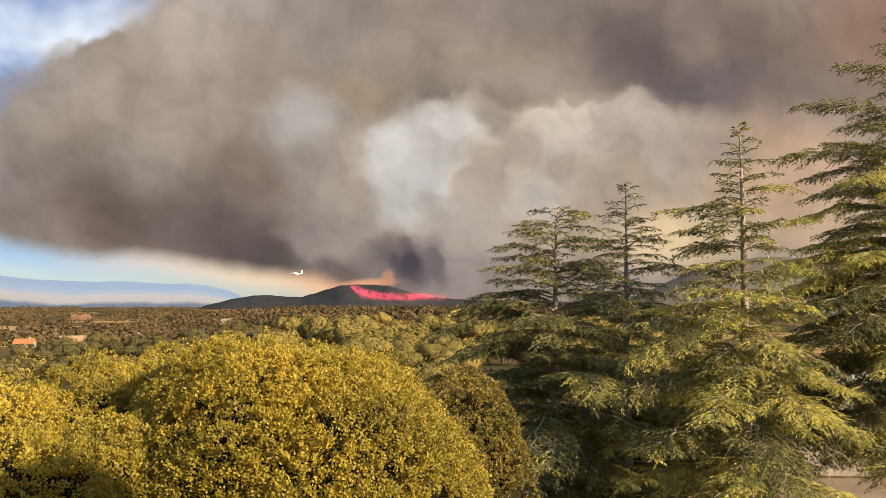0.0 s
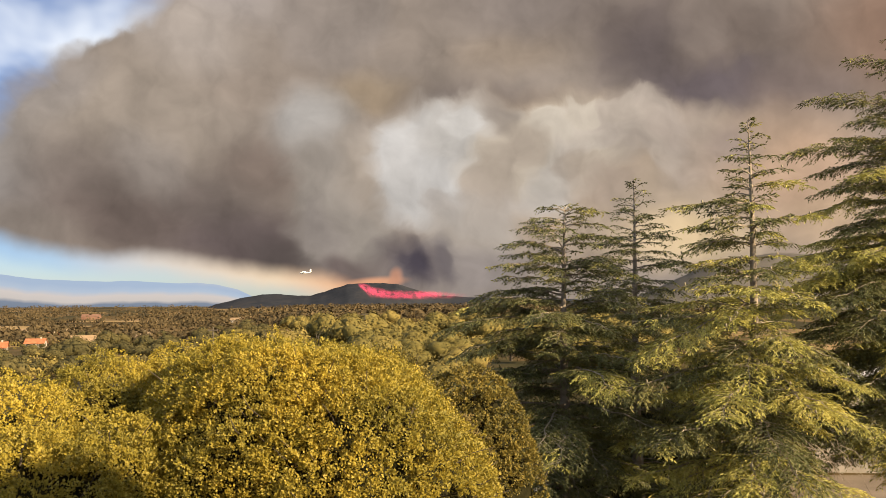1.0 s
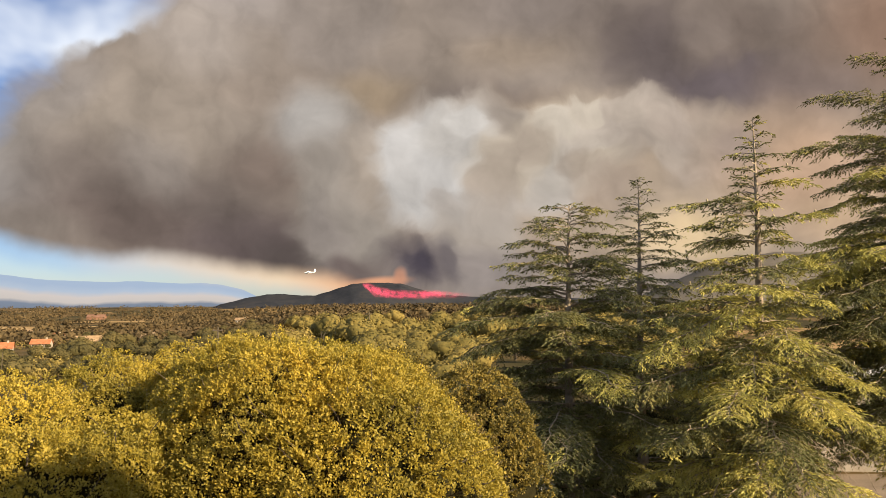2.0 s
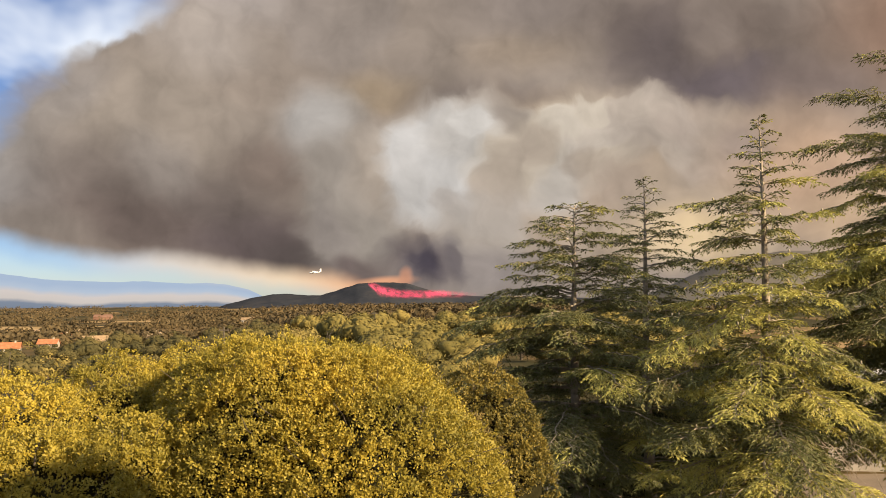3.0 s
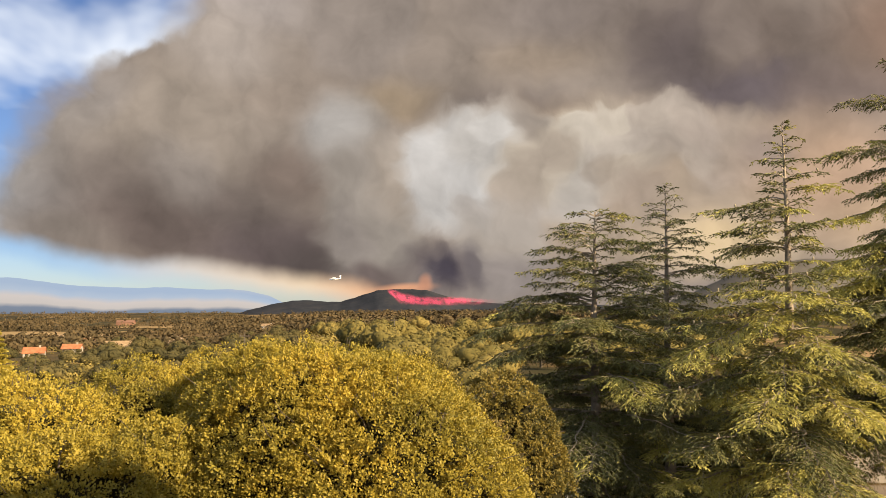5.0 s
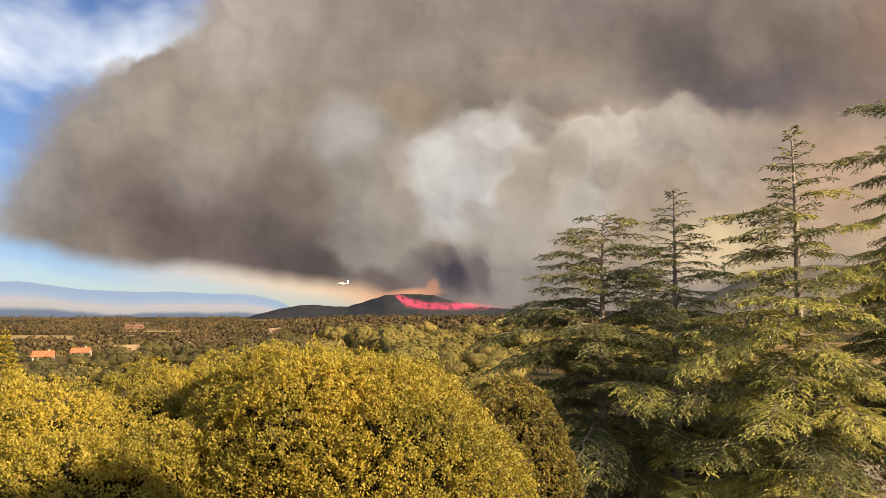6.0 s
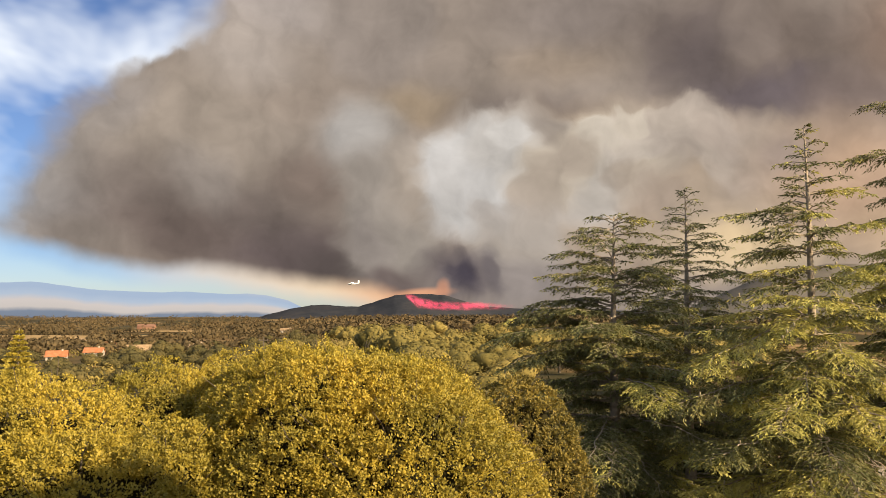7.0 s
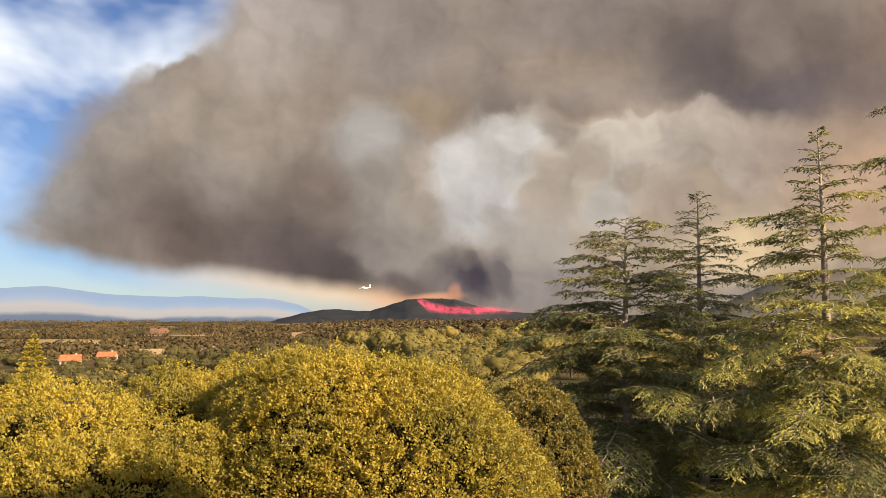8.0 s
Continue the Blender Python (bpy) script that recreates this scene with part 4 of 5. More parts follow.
        v, f = tubes([(np.stack([0 * xs, 0 * xs, xs + 0.05], -1), np.array((0.010, 0.023, 0.028, 0.021, 0.004)))], 7)
        shape = mesh_of("cone", v, f, cone_scale, True)
        for p in cone_places[:90]:
            ob = part("cone", shape, None, tree)
            ob.matrix_local = pose(p[0], p[1], p[2] + 0.02, rng.uniform(-12, 12), rng.uniform(-12, 12), 0)
    return tree


# bearing: 0 to the right, 180 to the left, 270 towards the camera
cedar("broad dark green cedar with a flat, spreading top", 3.85, 26.0, 9.85, 0.24, ((0, 0.9), (0.5, 1.3), (1.6, 2.0), (2.4, 2.6), (3.2, 3.2), (4.2, 4.2), (7, 4.4), (8.7, 4.2), (10.6, 3.6)),
      [(0.15, 10, 1.2, 4), (0.15, 170, 1.0, 6), (0.3, 350, 1.5, 6), (1.5, 178, 2.3, 8), (2.2, 185, 2.6, 4), (3.2, 190, 2.3, -4), (4.0, 182, 4.2, 2), (4.5, 200, 4.0, -3), (5.6, 186, 4.6, -4), (7.0, 192, 4.4, -4), (1.2, 0, 1.9, 6), (2.2, 2, 2.6, 2), (0.5, 180, 1.5, 4), (0.7, 0, 1.7, 4), (0.9, 190, 1.8, 4)] + [(0.2 + 0.2 * k, (k * 67) % 360, 1.1 + 0.13 * k, 6) for k in range(12)], 21, gold=0.12)
cedar("slender dark green cedar standing farther back", 7.2, 30.0, 11.3, 0.22, ((0, 0.35), (1.2, 1.05), (2.4, 1.7), (3.6, 2.3), (6, 3.4), (11.8, 4.0)),
      [(2.3, 0, 1.8, 8), (2.6, 185, 1.7, 6), (3.4, 5, 2.1, 0)] + [(0.4 + 0.28 * k, (k * 71) % 360, 0.55 + 0.16 * k, 8) for k in range(9)], 22, gold=0.15, tiers=6)
cedar("tall green cedar with boughs coloured gold to look sunlit, and pale cones", 9.05, 23.0, 12.05, 0.22, ((0, 0.3), (0.8, 0.8), (2.0, 1.4), (3.2, 1.9), (4.6, 2.6), (6.2, 3.5), (8, 4.2), (11.2, 4.3)),
      [(1.2, 355, 1.1, 6), (2.05, 0, 1.9, 6), (2.75, 182, 2.6, 4), (3.0, 190, 1.9, -2), (3.6, 178, 2.2, -8), (4.6, 265, 2.4, -4), (5.2, 288, 2.8, -6), (6.9, 240, 3.6, -8), (7.2, 305, 3.2, -8), (5.6, 232, 3.0, -8), (6.0, 205, 4.3, -10), (6.3, 262, 3.2, -6), (6.6, 300, 3.0, -8), (7.4, 196, 4.9, -8),
       (7.9, 280, 3.6, -8), (8.3, 318, 3.4, -10), (8.9, 205, 4.4, -6), (9.4, 250, 4.2, -8), (10.2, 190, 4.0, -4), (10.3, 290, 4.0, -4), (10.8, 225, 4.2, -4)] + [(0.5 + 0.3 * k, (k * 77) % 360, 0.6 + 0.16 * k, 6) for k in range(12)], 23, cones=0.8, gold=0.75, bare=110, short=0.58)
cedar("massive cedar with long arching boughs at the edge", 15.6, 25.6, 16.3, 0.40, ((0, 0.4), (1.5, 1.2), (3.0, 2.0), (5.5, 2.9), (8, 4.0), (11, 4.8), (13, 4.8), (15.2, 4.2)),
      [(1.9, 178, 2.3, 10), (3.4, 176, 3.6, 12), (4.9, 180, 4.2, 6), (7.2, 188, 2.6, 0), (8.2, 184, 5.2, 2), (8.7, 192, 5.0, -2), (9.4, 200, 4.8, -4), (10.3, 180, 4.8, -6), (11.9, 190, 4.4, -8), (13.3, 200, 4.6, -6), (14.2, 185, 4.6, -2)] + [(8.0 + 0.42 * k, 165 + (k * 37) % 65, 4.5 + 0.18 * (k % 5), -3) for k in range(15)] + [(5.2 + 0.42 * k, 170 + (k * 41) % 60, 3.3 + 0.2 * (k % 4), 0) for k in range(8)], 24, gold=0.25, tiers=7, thin_side=0)


# filler shrubs, their leaf colour darkened to stand for deep shade
leaf_shade = surface("shade_darkened_leaf", [(0.02, 0.026, 0.010), (0.045, 0.05, 0.016), (0.08, 0.08, 0.025)], 0.9, 20, 0.6, 0, island=0.3, translucent=0.2)
for hx, hy, hr, hz in ((4.6, 33.6, 2.4, 2.6), (8.2, 33.0, 2.5, 2.9), (11.4, 34.2, 2.2, 4.4), (14.3, 35.4, 2.4, 5.2), (1.2, 34.6, 2.4, 2.6)):
    shrub("undergrowth", "evergreen undergrowth added behind the cedars, coloured dark for their shade", [((hx, hy, -0.6), (hr, 1.5, hz))], leaf_shade, 260, int(hx * 10), 0.16, tuft=0.4, leaves=24)


# ---------------------------------------------------------------- drive, outbuilding, parked car
def sheet(name, x0, x1, y0, y1, z, mat, label, category):
    bm = box(bmesh.new(), x0, x1, y0, y1, z - 0.12, z)
    return tagged(part(name, bm, mat), label, category, kind="structure")


sheet("pavement", 11.6, 30.0, 24.5, 36.2, -1.488, paving, "sandy paved drive in front of the garages", "pavement")


def build_house(name, label, m, w, d, h, roof, rise, windows, mat_roof=None, chimney=True, group="", mat_wall=None):
    """A low house: walls, a pitched roof with eaves, windows and a door in the front and the right wall."""
    w, d, h, rise = w * 0.85, d * 0.85, h * 0.76, rise * 1.15
    house = thing(name, label, "house", m, group)
    bm = box(bmesh.new(), -w / 2, w / 2, -d / 2, d / 2, -1.5, h)
    if rise:
        a = [bm.verts.new((sx * (w / 2 - 0.02), y, h)) for sx, y in ((-1, -d / 2), (-1, d / 2), (1, -d / 2), (1, d / 2))]
        t = [bm.verts.new((sx * (w / 2 - 0.02), 0, h + rise)) for sx in (-1, 1)]
        bm.faces.new((a[0], a[1], t[0]))
        bm.faces.new((a[3], a[2], t[1]))
    part("wall", bm, mat_wall or plaster, house)
    bm = bmesh.new()
    e, th = 0.45, 0.22
    slope = rise / (d / 2)
    for sy in (-1, 1):
        y0, y1 = sy * (d / 2 + e), 0.0
        z0, z1 = h - e * slope, h + rise
        q = [(-w / 2 - e, y0, z0), (w / 2 + e, y0, z0), (w / 2 + e, y1, z1), (-w / 2 - e, y1, z1)]
        low = [bm.verts.new((p[0], p[1], p[2] + 0.02)) for p in q]
        high = [bm.verts.new((p[0], p[1], p[2] + th)) for p in q]
        for k in range(4):
            bm.faces.new((low[k], low[(k + 1) % 4], high[(k + 1) % 4], high[k]))
        bm.faces.new(high)
        bm.faces.new(low[::-1])
    r = part("roof", bm, mat_roof or roof, house)
    if chimney:
        box_part("chimney", (w * 0.22, w * 0.22 + 0.7, -0.4, 0.4, h + rise * 0.6, h + rise + 0.9), plaster, r)
    for k in range(windows):
        cx = -w / 2 + w * (k + 0.5) / windows
        pane = box_part("window", (cx - 0.55, cx + 0.55, -d / 2 - 0.04, -d / 2 + 0.05, 0.75, 1.7), dark_glass, house)
        box_part("sill", (cx - 0.65, cx + 0.65, -d / 2 - 0.14, -d / 2 - 0.045, 0.65, 0.74), kerb_stone, pane)
    box_part("door", (w / 2 - 0.05, w / 2 + 0.04, -0.5, 0.5, 0.0, 1.95), pole_wood, house)
    return house


def build_garage():
    g = thing("garage_building", "white rendered outbuilding with a dark open garage bay", "building", pose(22.3, 38.0, -1.5, 0, 0, -6))
    for dims in ((-5.5, -2.0, -1.6, -1.3, 0, 2.7), (0.1, 0.6, -1.6, -1.3, 0, 2.7), (0.602, 6.5, -1.6, -1.3, 0, 4.3), (-5.5, 0.6, -1.6, -1.3, 2.702, 4.3),
                 (-5.5, -5.2, -1.298, 3.998, 0, 4.3), (6.2, 6.5, -1.298, 3.998, 0, 4.3), (-5.5, 6.5, 4, 4.3, 0, 4.3)):
        box_part("wall", dims, plaster, g)
    roof = box_part("roof", (-6.0, 7.0, -2.1, 4.8, 4.32, 4.55), kerb_stone, g)
    box_part("gutter", (-6.0, 7.0, -2.22, -2.105, 4.3, 4.42), metal_grey, roof)
    box_part("floor", (-5.1, 6.1, -1.25, 3.9, -0.05, 0.03), kerb_stone, g)
    ramp = bmesh.new()
    a = [ramp.verts.new(p) for p in ((-1.95, -1.7, 1.6), (0.08, -1.7, 0.05), (0.08, -1.62, 0.05), (-1.95, -1.62, 1.6), (-1.95, -1.7, 2.7), (0.08, -1.7, 2.7))]
    ramp.faces.new((a[0], a[1], a[5], a[4]))
    part("garage_door", ramp, metal_grey, g, "half-lifted slanting grey garage door")
    for k in range(3):
        w = box_part("window", (1.4 + k * 1.7, 2.4 + k * 1.7, -1.64, -1.58, 2.9, 3.8), dark_glass, g)
        box_part("frame", (1.3 + k * 1.7, 2.5 + k * 1.7, -1.67, -1.645, 2.8, 2.9), paint_white, w)
    box_part("door", (3.6, 5.9, -1.66, -1.605, 0, 2.2), paint_white, g, "wide white door", 0.01)
    return g


build_garage()
box_part("kerb", (9.0, 15.2, 31.2, 31.36, -1.6, -1.36), kerb_stone, None)
tagged(bpy.data.objects["kerb"], "pale concrete kerb round the planting", "kerb", kind="structure")


def build_car(m):
    car = thing("parked_car", "pale silver-white car parked under the cedars", "car", m)

    def loft(name, rows, mat, parent, label=""):
        bm = bmesh.new()
        rings = [[bm.verts.new(p) for p in r] for r in rows]
        for a, b in zip(rings, rings[1:]):
            for k in range(len(a)):
                bm.faces.new((a[k], a[(k + 1) % len(a)], b[(k + 1) % len(b)], b[k]))
        bm.faces.new(rings[0][::-1])
        bm.faces.new(rings[-1])
        bmesh.ops.recalc_face_normals(bm, faces=bm.faces)
        return part(name, bm, mat, parent, label)

    def ring(y, w, z0, z1, wt):
        return [(-w, y, z0), (w, y, z0), (w * 1.03, y, (z0 + z1) / 2), (wt, y, z1), (-wt, y, z1), (-w * 1.03, y, (z0 + z1) / 2)]

    body = loft("body", [ring(-2.1, 0.70, 0.35, 0.62, 0.62), ring(-1.95, 0.82, 0.25, 0.78, 0.74), ring(-1.0, 0.86, 0.22, 0.95, 0.80), ring(1.6, 0.86, 0.22, 1.0, 0.80), ring(2.05, 0.80, 0.3, 0.95, 0.72)], paint_white, car)
    cabin = loft("cabin", [ring(-0.95, 0.79, 0.93, 0.97, 0.77), ring(-0.25, 0.76, 0.94, 1.44, 0.62), ring(1.1, 0.76, 0.96, 1.46, 0.62), ring(1.9, 0.74, 0.96, 1.05, 0.68)], paint_white, car)
    bm = bmesh.new()
    q = [bm.verts.new(p) for p in ((-0.68, -0.93, 1.0), (0.68, -0.93, 1.0), (0.57, -0.28, 1.41), (-0.57, -0.28, 1.41))]
    bm.faces.new(q)
    bmesh.ops.solidify(bm, geom=bm.faces, thickness=0.03)
    part("windscreen", bm, dark_glass, cabin)
    for sx in (-1, 1):
        bm = bmesh.new()
        bm.faces.new([bm.verts.new(p) for p in ((sx * 0.785, -0.6, 1.0), (sx * 0.785, 1.4, 1.02), (sx * 0.655, 1.1, 1.40), (sx * 0.655, -0.15, 1.39))])
        bmesh.ops.solidify(bm, geom=bm.faces, thickness=0.02 * sx)
        part("side_window", bm, dark_glass, cabin)
        box_part("headlight", (sx * 0.66 - 0.12, sx * 0.66 + 0.12, -2.08, -1.9, 0.58, 0.70), lamp_glass, body, bevel=0.03)
        box_part("mirror", (sx * 0.93 - 0.09, sx * 0.93 + 0.09, -0.72, -0.6, 0.98, 1.12), paint_white, body, bevel=0.03)
        for y in (-1.3, 1.3):
            v, f = tubes([(np.array([(-0.1, 0, 0), (-0.1, 0, 0.001), (0.1, 0, 0.001), (0.1, 0, 0)], dtype=float) + (sx * 0.76, y, 0.31), np.array((0.2, 0.31, 0.31, 0.2)))], 18)
            wheel = part("wheel", mesh_of("wheel", v, f, rubber, True), None, car)
            v, f = tubes([(np.array([(sx * 0.09, 0, 0), (sx * 0.105, 0, 0.001)], dtype=float) + (sx * 0.76, y, 0.31), np.array((0.2, 0.02)))], 14)
            part("rim", mesh_of("rim", v, f, metal_grey), None, wheel)
    box_part("grille", (-0.35, 0.35, -2.12, -2.04, 0.42, 0.56), rubber, body)
    return car


build_car(pose(2.95, 28.6, -1.5, 0, 0, 12))


# ---------------------------------------------------------------- middle distance
def scrub_tree(seed, mat, size=3.0, tall=4.6, cards=1100, card=0.31):
    """A round-headed tree: trunk, limbs and a crown of many leaf clumps with gaps."""
    rng = np.random.default_rng(seed)
    tree = thing("oak_tree", "small round-headed evergreen oak in the scrub", "tree", None, "scrub woodland")
    lines = [(np.array([(0, 0, -0.6), (0.05, 0, tall * 0.3), (0.1, 0.1, tall * 0.6)]), np.array((0.22, 0.16, 0.07)))]
    lobes = []
    for k in range(6):
        a = k * 1.05 + rng.uniform(-0.4, 0.4)
        c = np.array((math.cos(a) * size * 0.45, math.sin(a) * size * 0.45, tall * rng.uniform(0.52, 0.72)))
        lobes.append((c, size * rng.uniform(0.42, 0.6)))
        lines.append((np.array([(0.05, 0, tall * 0.28), c * 0.6 + (0, 0, tall * 0.12), c]), np.array((0.09, 0.06, 0.02))))
    lobes.append((np.array((0, 0, tall * 0.78)), size * 0.5))
    v, f = tubes(lines, 6)
    part("trunk", mesh_of("trunk", v, f, twig), None, tree)
    bm = bmesh.new()
    for c, r in lobes:
        made = bmesh.ops.create_icosphere(bm, subdivisions=2, radius=1)
        for vert in made["verts"]:
            q = vert.co.copy()
            k = float(r) * (0.80 + 0.22 * noise.fractal(q * 2.8 + Vector((seed, c[0], 0)), 1.0, 2.0, 3))
            vert.co = Vector((c[0] + q.x * k, c[1] + q.y * k, c[2] + q.z * k * 0.8))
    for face in bm.faces:
        face.smooth = True
    part("inner_foliage", bm, mat, tree, "dense leafy body of the crown")
    b, o = [], []
    for c, r in lobes:
        n = cards // len(lobes)
        d = unit(rng.normal(size=(n, 3)))
        p = c + d * (r * (1 + 0.10 * np.sin(d @ np.array((7.0, 4.0, 9.0)) + seed)) * rng.uniform(0.92, 1.03, n))[:, None] * (1, 1, 0.8)
        b.append(p)
        o.append(d)
    b, o = np.concatenate(b), np.concatenate(o)
    w = unit(np.cross(o, rng.normal(size=b.shape)) + o * 0.12)
    l = card * rng.uniform(0.7, 1.4, len(b))
    v, f = diamonds(b, w, l, l * 0.8, unit(o + rng.normal(size=b.shape) * 0.07), 0.05)
    part("crown", mesh_of("crown", v, f, mat), None, tree)
    return tree


rng_wood = np.random.default_rng(77)
wood_dark = surface("dark_oak_leaf", [(0.045, 0.041, 0.018), (0.088, 0.074, 0.028), (0.15, 0.115, 0.042)], 0.25, 2.0, 0.8, 0, objects=0.35, translucent=0.1, spec=0.1)
dark_oaks = [scrub_tree(110, wood_dark, 3.2, 4.6, 1000, 0.38), scrub_tree(111, wood_dark, 2.7, 4.0, 1000, 0.34)]
near_oaks = [scrub_tree(120, wood_leaf, 2.7, 4.4, 2000, 0.20), scrub_tree(121, wood_leaf, 3.0, 4.8, 2000, 0.20)]
oaks = [scrub_tree(100, wood_leaf, 2.6, 4.4), scrub_tree(101, wood_leaf, 3.2, 5.0), scrub_tree(102, wood_leaf, 2.2, 3.8), scrub_tree(103, wood_leaf, 3.0, 4.2)]
OPEN = 125     # trees of the open side; the rest stand among the houses
spots = []
tries = 0
while len(spots) < OPEN and tries < 20000:
    tries += 1
    d = rng_wood.uniform(60, 340)
    bearing = rng_wood.uniform(-0.30, 0.34)
    px, py = d * bearing, d
    if bearing < -0.2 and d > 110 and rng_wood.uniform() < 0.6:
        continue
    if any((px - a) ** 2 + (py - b) ** 2 < (2.6 + d * 0.014) ** 2 for a, b in spots):
        continue
    spots.append((px, py))
spots.sort(key=lambda p: -math.hypot(*p))
SITES = ((-203, 340), (-211.5, 388), (-195, 404), (-200, 492), (-370.5, 669), (-297.5, 566), (-332, 662), (-544, 1150))
tries = 0
while len(spots) < OPEN + 95 and tries < 20000:
    tries += 1
    d = rng_wood.uniform(110, 460)
    bearing = rng_wood.uniform(-0.78, -0.24)
    px, py = d * bearing, d
    if bearing < -0.5 and d > 320:
        continue
    if any((px - a) ** 2 + (py - b) ** 2 < 15.0 ** 2 for a, b in SITES):
        continue
    if any(0 < b - py < 110 and abs(px - a * py / b) < 10 for a, b in SITES):
        continue
    if any((px - a) ** 2 + (py - b) ** 2 < 36 for a, b in spots):
        continue
    spots.append((px, py))
# low garden trees in front of the houses
for a, b in SITES[:7]:
    for _ in range(4):
        px, py = a * (1 - 0.02) + rng_wood.uniform(-8, 8), b - rng_wood.uniform(7, 16)
        made = copy_thing(dark_oaks[0], pose(px, py, float(ground_z(px, py)), 0, 0, rng_wood.uniform(0, 360)) @ Matrix.Scale(rng_wood.uniform(0.36, 0.52), 4))
first_near = []
for k, (px, py) in enumerate(spots):
    m = pose(px, py, float(ground_z(px, py)), 0, 0, rng_wood.uniform(0, 360)) @ Matrix.Scale(rng_wood.uniform(0.8, 1.2) + 0.7 * float(smooth(160, 320, py)) if k >= OPEN else rng_wood.uniform(0.85, 1.2) + 0.45 * float(smooth(90, 160, py)), 4)
    if k >= 4 and k < OPEN and math.hypot(px, py) < 105:
        if len(first_near) < 2:
            near_oaks[len(first_near)].matrix_basis = m
        else:
            made = copy_thing(near_oaks[k % 2], m)
            made.matrix_basis = m
        first_near.append(k)
    elif k < 4:
        oaks[k].matrix_basis = m
    elif OPEN <= k < OPEN + 2:
        dark_oaks[k - OPEN].matrix_basis = m
    else:
        made = copy_thing(dark_oaks[k % 2] if k >= OPEN else oaks[k % 4], m)
        made.matrix_basis = m


FIELDS = ((-600, -395, 675, 850), (-330, -262, 500, 548), (-120, -40, 640, 700), (-520, -380, 980, 1080), (-260, -150, 1000, 1120))
straw = surface("dry_stubble", [(0.20, 0.13, 0.055), (0.30, 0.20, 0.09), (0.38, 0.26, 0.12)], 0.03, 0.8, 0.95, 0.2, spec=0.05)
for x0, x1, y0, y1 in FIELDS:
    gx, gy = np.meshgrid(np.linspace(x0, x1, 24), np.linspace(y0, y1, 16))
    gv = np.stack([gx, gy, ground_z(gx, gy) + 0.5], -1).reshape(-1, 3)
    gi, gk = np.arange(15)[:, None] * 24, np.arange(23)[None, :]
    gf = np.stack([gi + gk, gi + gk + 1, gi + 24 + gk + 1, gi + 24 + gk], -1).reshape(-1, 4)
    tagged(new("field", mesh_of("field", gv, gf, straw, True)), "dry straw-coloured field on the plain", "field", kind="structure")


def far_wood(name, label, count, near, far, b0, b1, mat, seed, cards, size, gap=0.0, fine=1.0):
    """Woods too far off to count: clumps of leaves scattered over the land."""
    rng = np.random.default_rng(seed)
    d = near * (far / near) ** rng.uniform(0, 1, count)
    b = rng.uniform(b0, b1, count)
    x, y = d * b, d
    field = np.sin(x * 0.019 + seed) * np.sin(y * 0.0082 + 0.5 * np.sin(x * 0.01)) + rng.normal(size=count) * 0.25
    ok = field > gap
    for x0, x1, y0, y1 in FIELDS:
        ok &= ~((x > x0 - 3) & (x < x1 + 3) & (y > y0 - 30) & (y < y1 + 3))
    for hx, hy in SITES:
        ok &= ~((np.hypot(x - hx, y - hy) < 14) | ((y > hy - 50) & (y < hy) & (np.abs(x - hx * y / hy) < 7)))
    x, y = x[ok], y[ok]
    z = ground_z(x, y)
    h = size * rng.uniform(0.6, 1.3, len(x))
    c = np.repeat(np.stack([x, y, z + h * 0.5], -1), cards, axis=0)
    hh = np.repeat(h, cards)
    o = unit(rng.normal(size=c.shape))
    p = c + o * hh[:, None] * np.array((0.75, 0.75, 0.5)) * rng.uniform(0.88, 1.0, (len(c), 1))
    w = unit(np.cross(o, rng.normal(size=c.shape)))
    l = hh * rng.uniform(0.17, 0.32, len(c)) * fine
    v, f = diamonds(p, w, l, l * 0.9, o, 0.1)
    return tagged(new(name, mesh_of(name, v, f, mat)), label, "woodland", kind="stuff")


far_wood("scrub", "low olive scrub closing the ground between the oaks", 1100, 150, 430, -0.62, 0.36, wood_leaf, 33, 60, 3.6, -0.7, 0.65)
far_wood("woodland", "olive and brown scrub woodland spreading over the plain", 2700, 400, 950, -0.85, 0.36, far_leaf, 31, 30, 6.0, -0.45, 1.4)
far_wood("woodland", "dark hedges and trees of the distant plain", 4600, 850, 2600, -0.85, 0.30, far_leaf, 32, 12, 8.0, -0.1, 1.5)


# ---------------------------------------------------------------- houses on the slope
def at_ground(x, y, rz):
    return pose(x, y, float(ground_z(x, y)), 0, 0, rz)


HOUSES = "scattered houses of the plain"
build_house("house", "low white house with an orange tiled roof", at_ground(-203, 340, 24), 10.0, 8, 2.9, roof_tile, 2.0, 3, group=HOUSES)
build_house("house", "small white house with a salmon tiled roof", at_ground(-211.5, 388, 12), 10.5, 7, 2.8, roof_tile, 1.8, 3, group=HOUSES)
build_house("house", "long house with a weathered tan roof", at_ground(-195, 404, 34), 14.5, 10, 2.9, roof_tan, 2.6, 3, group=HOUSES, chimney=False)
build_house("house", "house with a tan roof and white chimney behind the golden shrub", at_ground(-200, 492, -30), 17, 10, 3.0, roof_tan, 2.8, 2, group=HOUSES)
build_house("house", "far white bungalow among hedges", at_ground(-370.5, 669, 5), 16, 8, 2.8, roof_tan, 1.2, 4, group=HOUSES, chimney=False)
build_house("house", "far white house with a terracotta roof", at_ground(-297.5, 566, 12), 11, 8, 3.0, roof_tile, 1.5, 3, group=HOUSES)
build_house("house", "far small white house between trees", at_ground(-332, 662, 12), 9, 8, 3.0, roof_tan, 1.2, 2, group=HOUSES, chimney=False)
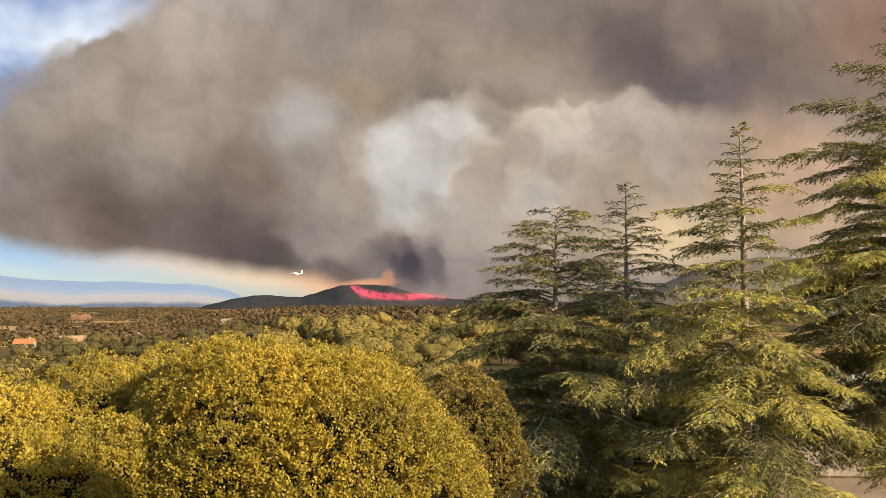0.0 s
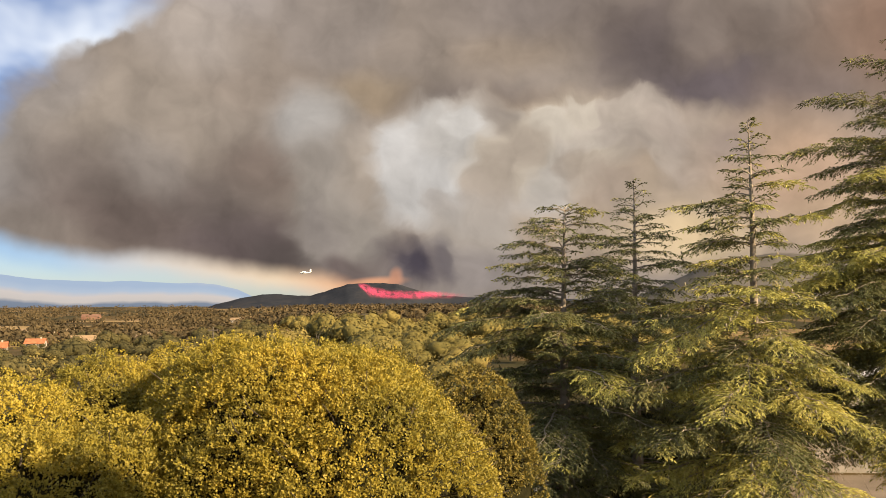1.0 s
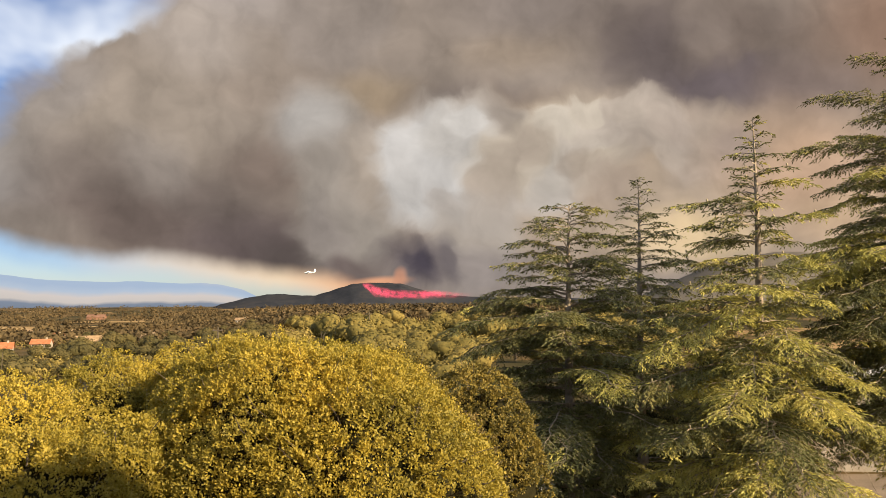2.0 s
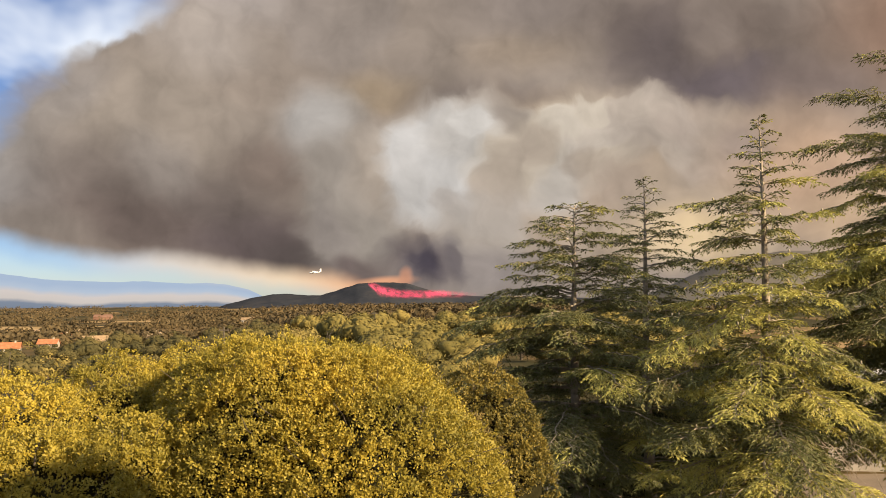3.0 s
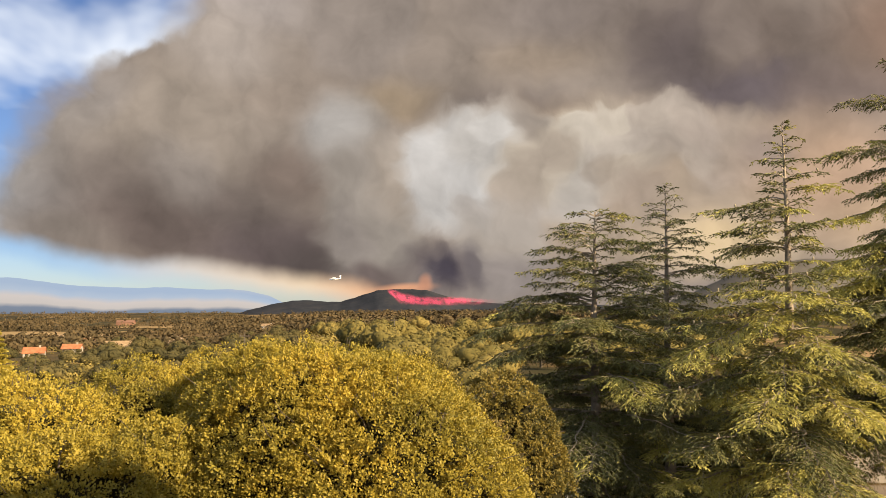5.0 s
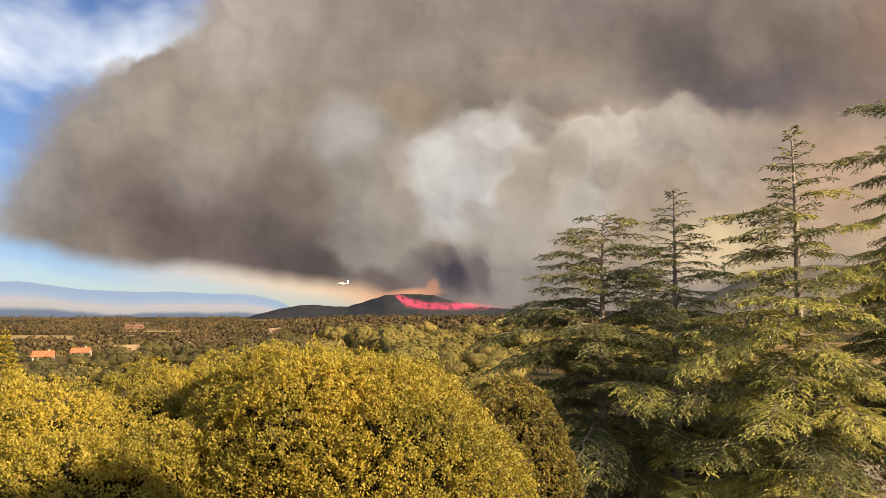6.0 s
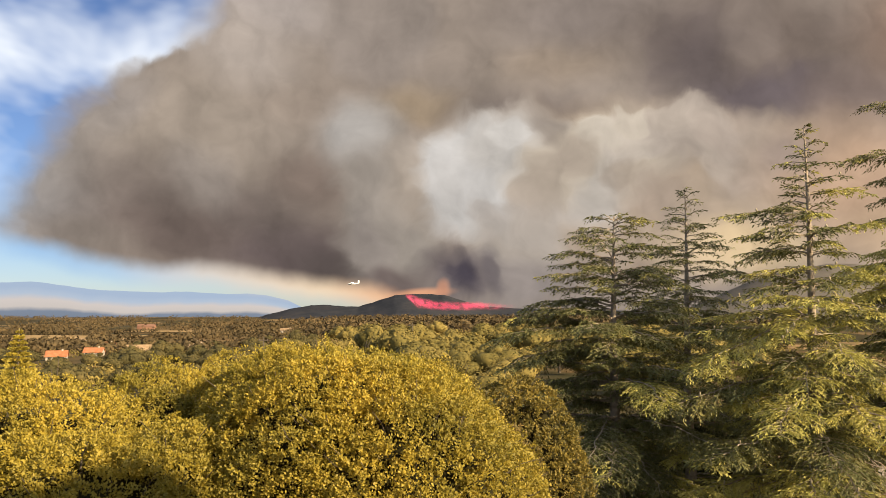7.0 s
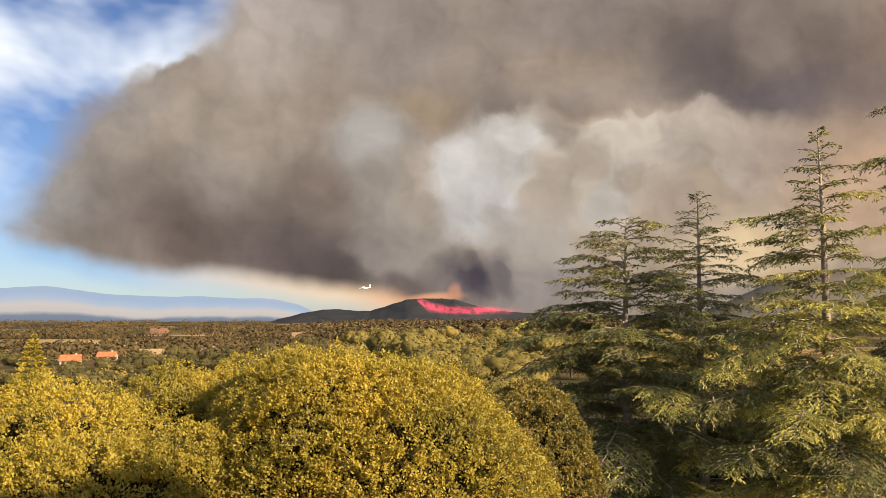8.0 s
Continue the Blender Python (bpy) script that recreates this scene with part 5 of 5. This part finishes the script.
# building shape standing in for a patch of bare reddish earth
build_house("house", "distant dull red building shape in place of bare reddish earth", at_ground(-544, 1150, 8), 30, 14, 5.5, roof_dull, 3.0, 0, group=HOUSES, chimney=False, mat_wall=roof_dull)
build_house("house", "distant pale house near the foot of the hill", at_ground(-230, 820, 0), 16, 10, 4.0, roof_tan, 2.0, 4, group=HOUSES)


def build_pole(x, y, height):
    z = float(ground_z(x, y))
    pole = thing("utility_pole", "weathered wooden utility pole with a crossarm", "utility pole", pose(x, y, z), group="poles in the scrub")
    v, f = tubes([(np.array([(0, 0, -0.5), (0, 0, height * 0.5), (0, 0, height)]), np.array((0.11, 0.09, 0.07)))], 8)
    part("post", mesh_of("post", v, f, pole_wood, True), None, pole)
    arm = box_part("crossarm", (-0.6, 0.6, -0.13, -0.075, height - 0.45, height - 0.34), pole_wood, pole)
    for sx in (-0.5, 0, 0.5):
        box_part("insulator", (sx - 0.05, sx + 0.05, -0.15, -0.05, height - 0.335, height - 0.22), pole_wood, arm)
    return pole


build_pole(-28.1, 90, 6.8)
build_pole(-17.0, 150, 8.5)


def build_spruce(x, y, height):
    z = float(ground_z(x, y))
    rng = np.random.default_rng(5)
    tree = thing("conifer_tree", "bushy golden-green conifer below the houses", "tree", pose(x, y, z))
    v, f = tubes([(np.array([(0, 0, -0.4), (0, 0, height)]), np.array((0.25, 0.02)))], 8)
    part("trunk", mesh_of("trunk", v, f, bark), None, tree)
    n = 9000
    t = rng.uniform(0, 1, n) ** 0.7
    tier = np.round(t * 14) / 14 + rng.normal(size=n) * 0.008
    a = rng.uniform(0, 6.283, n)
    r = (0.40 * height * tier + 0.15) * rng.uniform(0.35, 1.0, n) * (0.86 + 0.14 * np.sin(a * 7 + tier * 40))
    p = np.stack([np.cos(a) * r, np.sin(a) * r, height * (1 - tier) * 0.97 - 0.10 * r], -1)
    w = unit(np.stack([np.cos(a), np.sin(a), -0.15 + 0 * a], -1) + rng.normal(size=(n, 3)) * 0.4)
    l = rng.uniform(0.18, 0.42, n)
    v, f = diamonds(p, w, l, l * 0.5, unit(rng.normal(size=(n, 3)) + (0, 0, 1)), 0.1)
    part("crown", mesh_of("crown", v, f, leaf_gold), None, tree)
    return tree


build_spruce(-48.9, 75.0, 7.9)


# ---------------------------------------------------------------- the house behind the camera
def build_own_house():
    h = thing("own_house", "plain rendered house wall behind the balcony", "house", pose(0, 0, -1.5))
    box_part("wall", (-9.0, 12.6, -9.0, -1.0, -0.2, 12.28), plaster, h)
    box_part("roof", (-9.3, 12.7, -9.3, -0.95, 12.3, 12.53), roof_tile, h)
    bm = bmesh.new()
    outline = ((10.6, 12.54), (12.6, 12.54), (12.1, 13.5), (10.9, 13.55))
    front, back = ([bm.verts.new((px, py, pz)) for px, pz in outline] for py in (-1.2, -3.4))
    for k in range(4):
        bm.faces.new((front[k], front[(k + 1) % 4], back[(k + 1) % 4], back[k]))
    bm.faces.new(front[::-1])
    bm.faces.new(back)
    part("dormer", bm, plaster, h)
    box_part("balcony", (-2.5, 2.5, -1.0, 0.35, 6.2, 6.4), kerb_stone, h)
    return h


build_own_house()
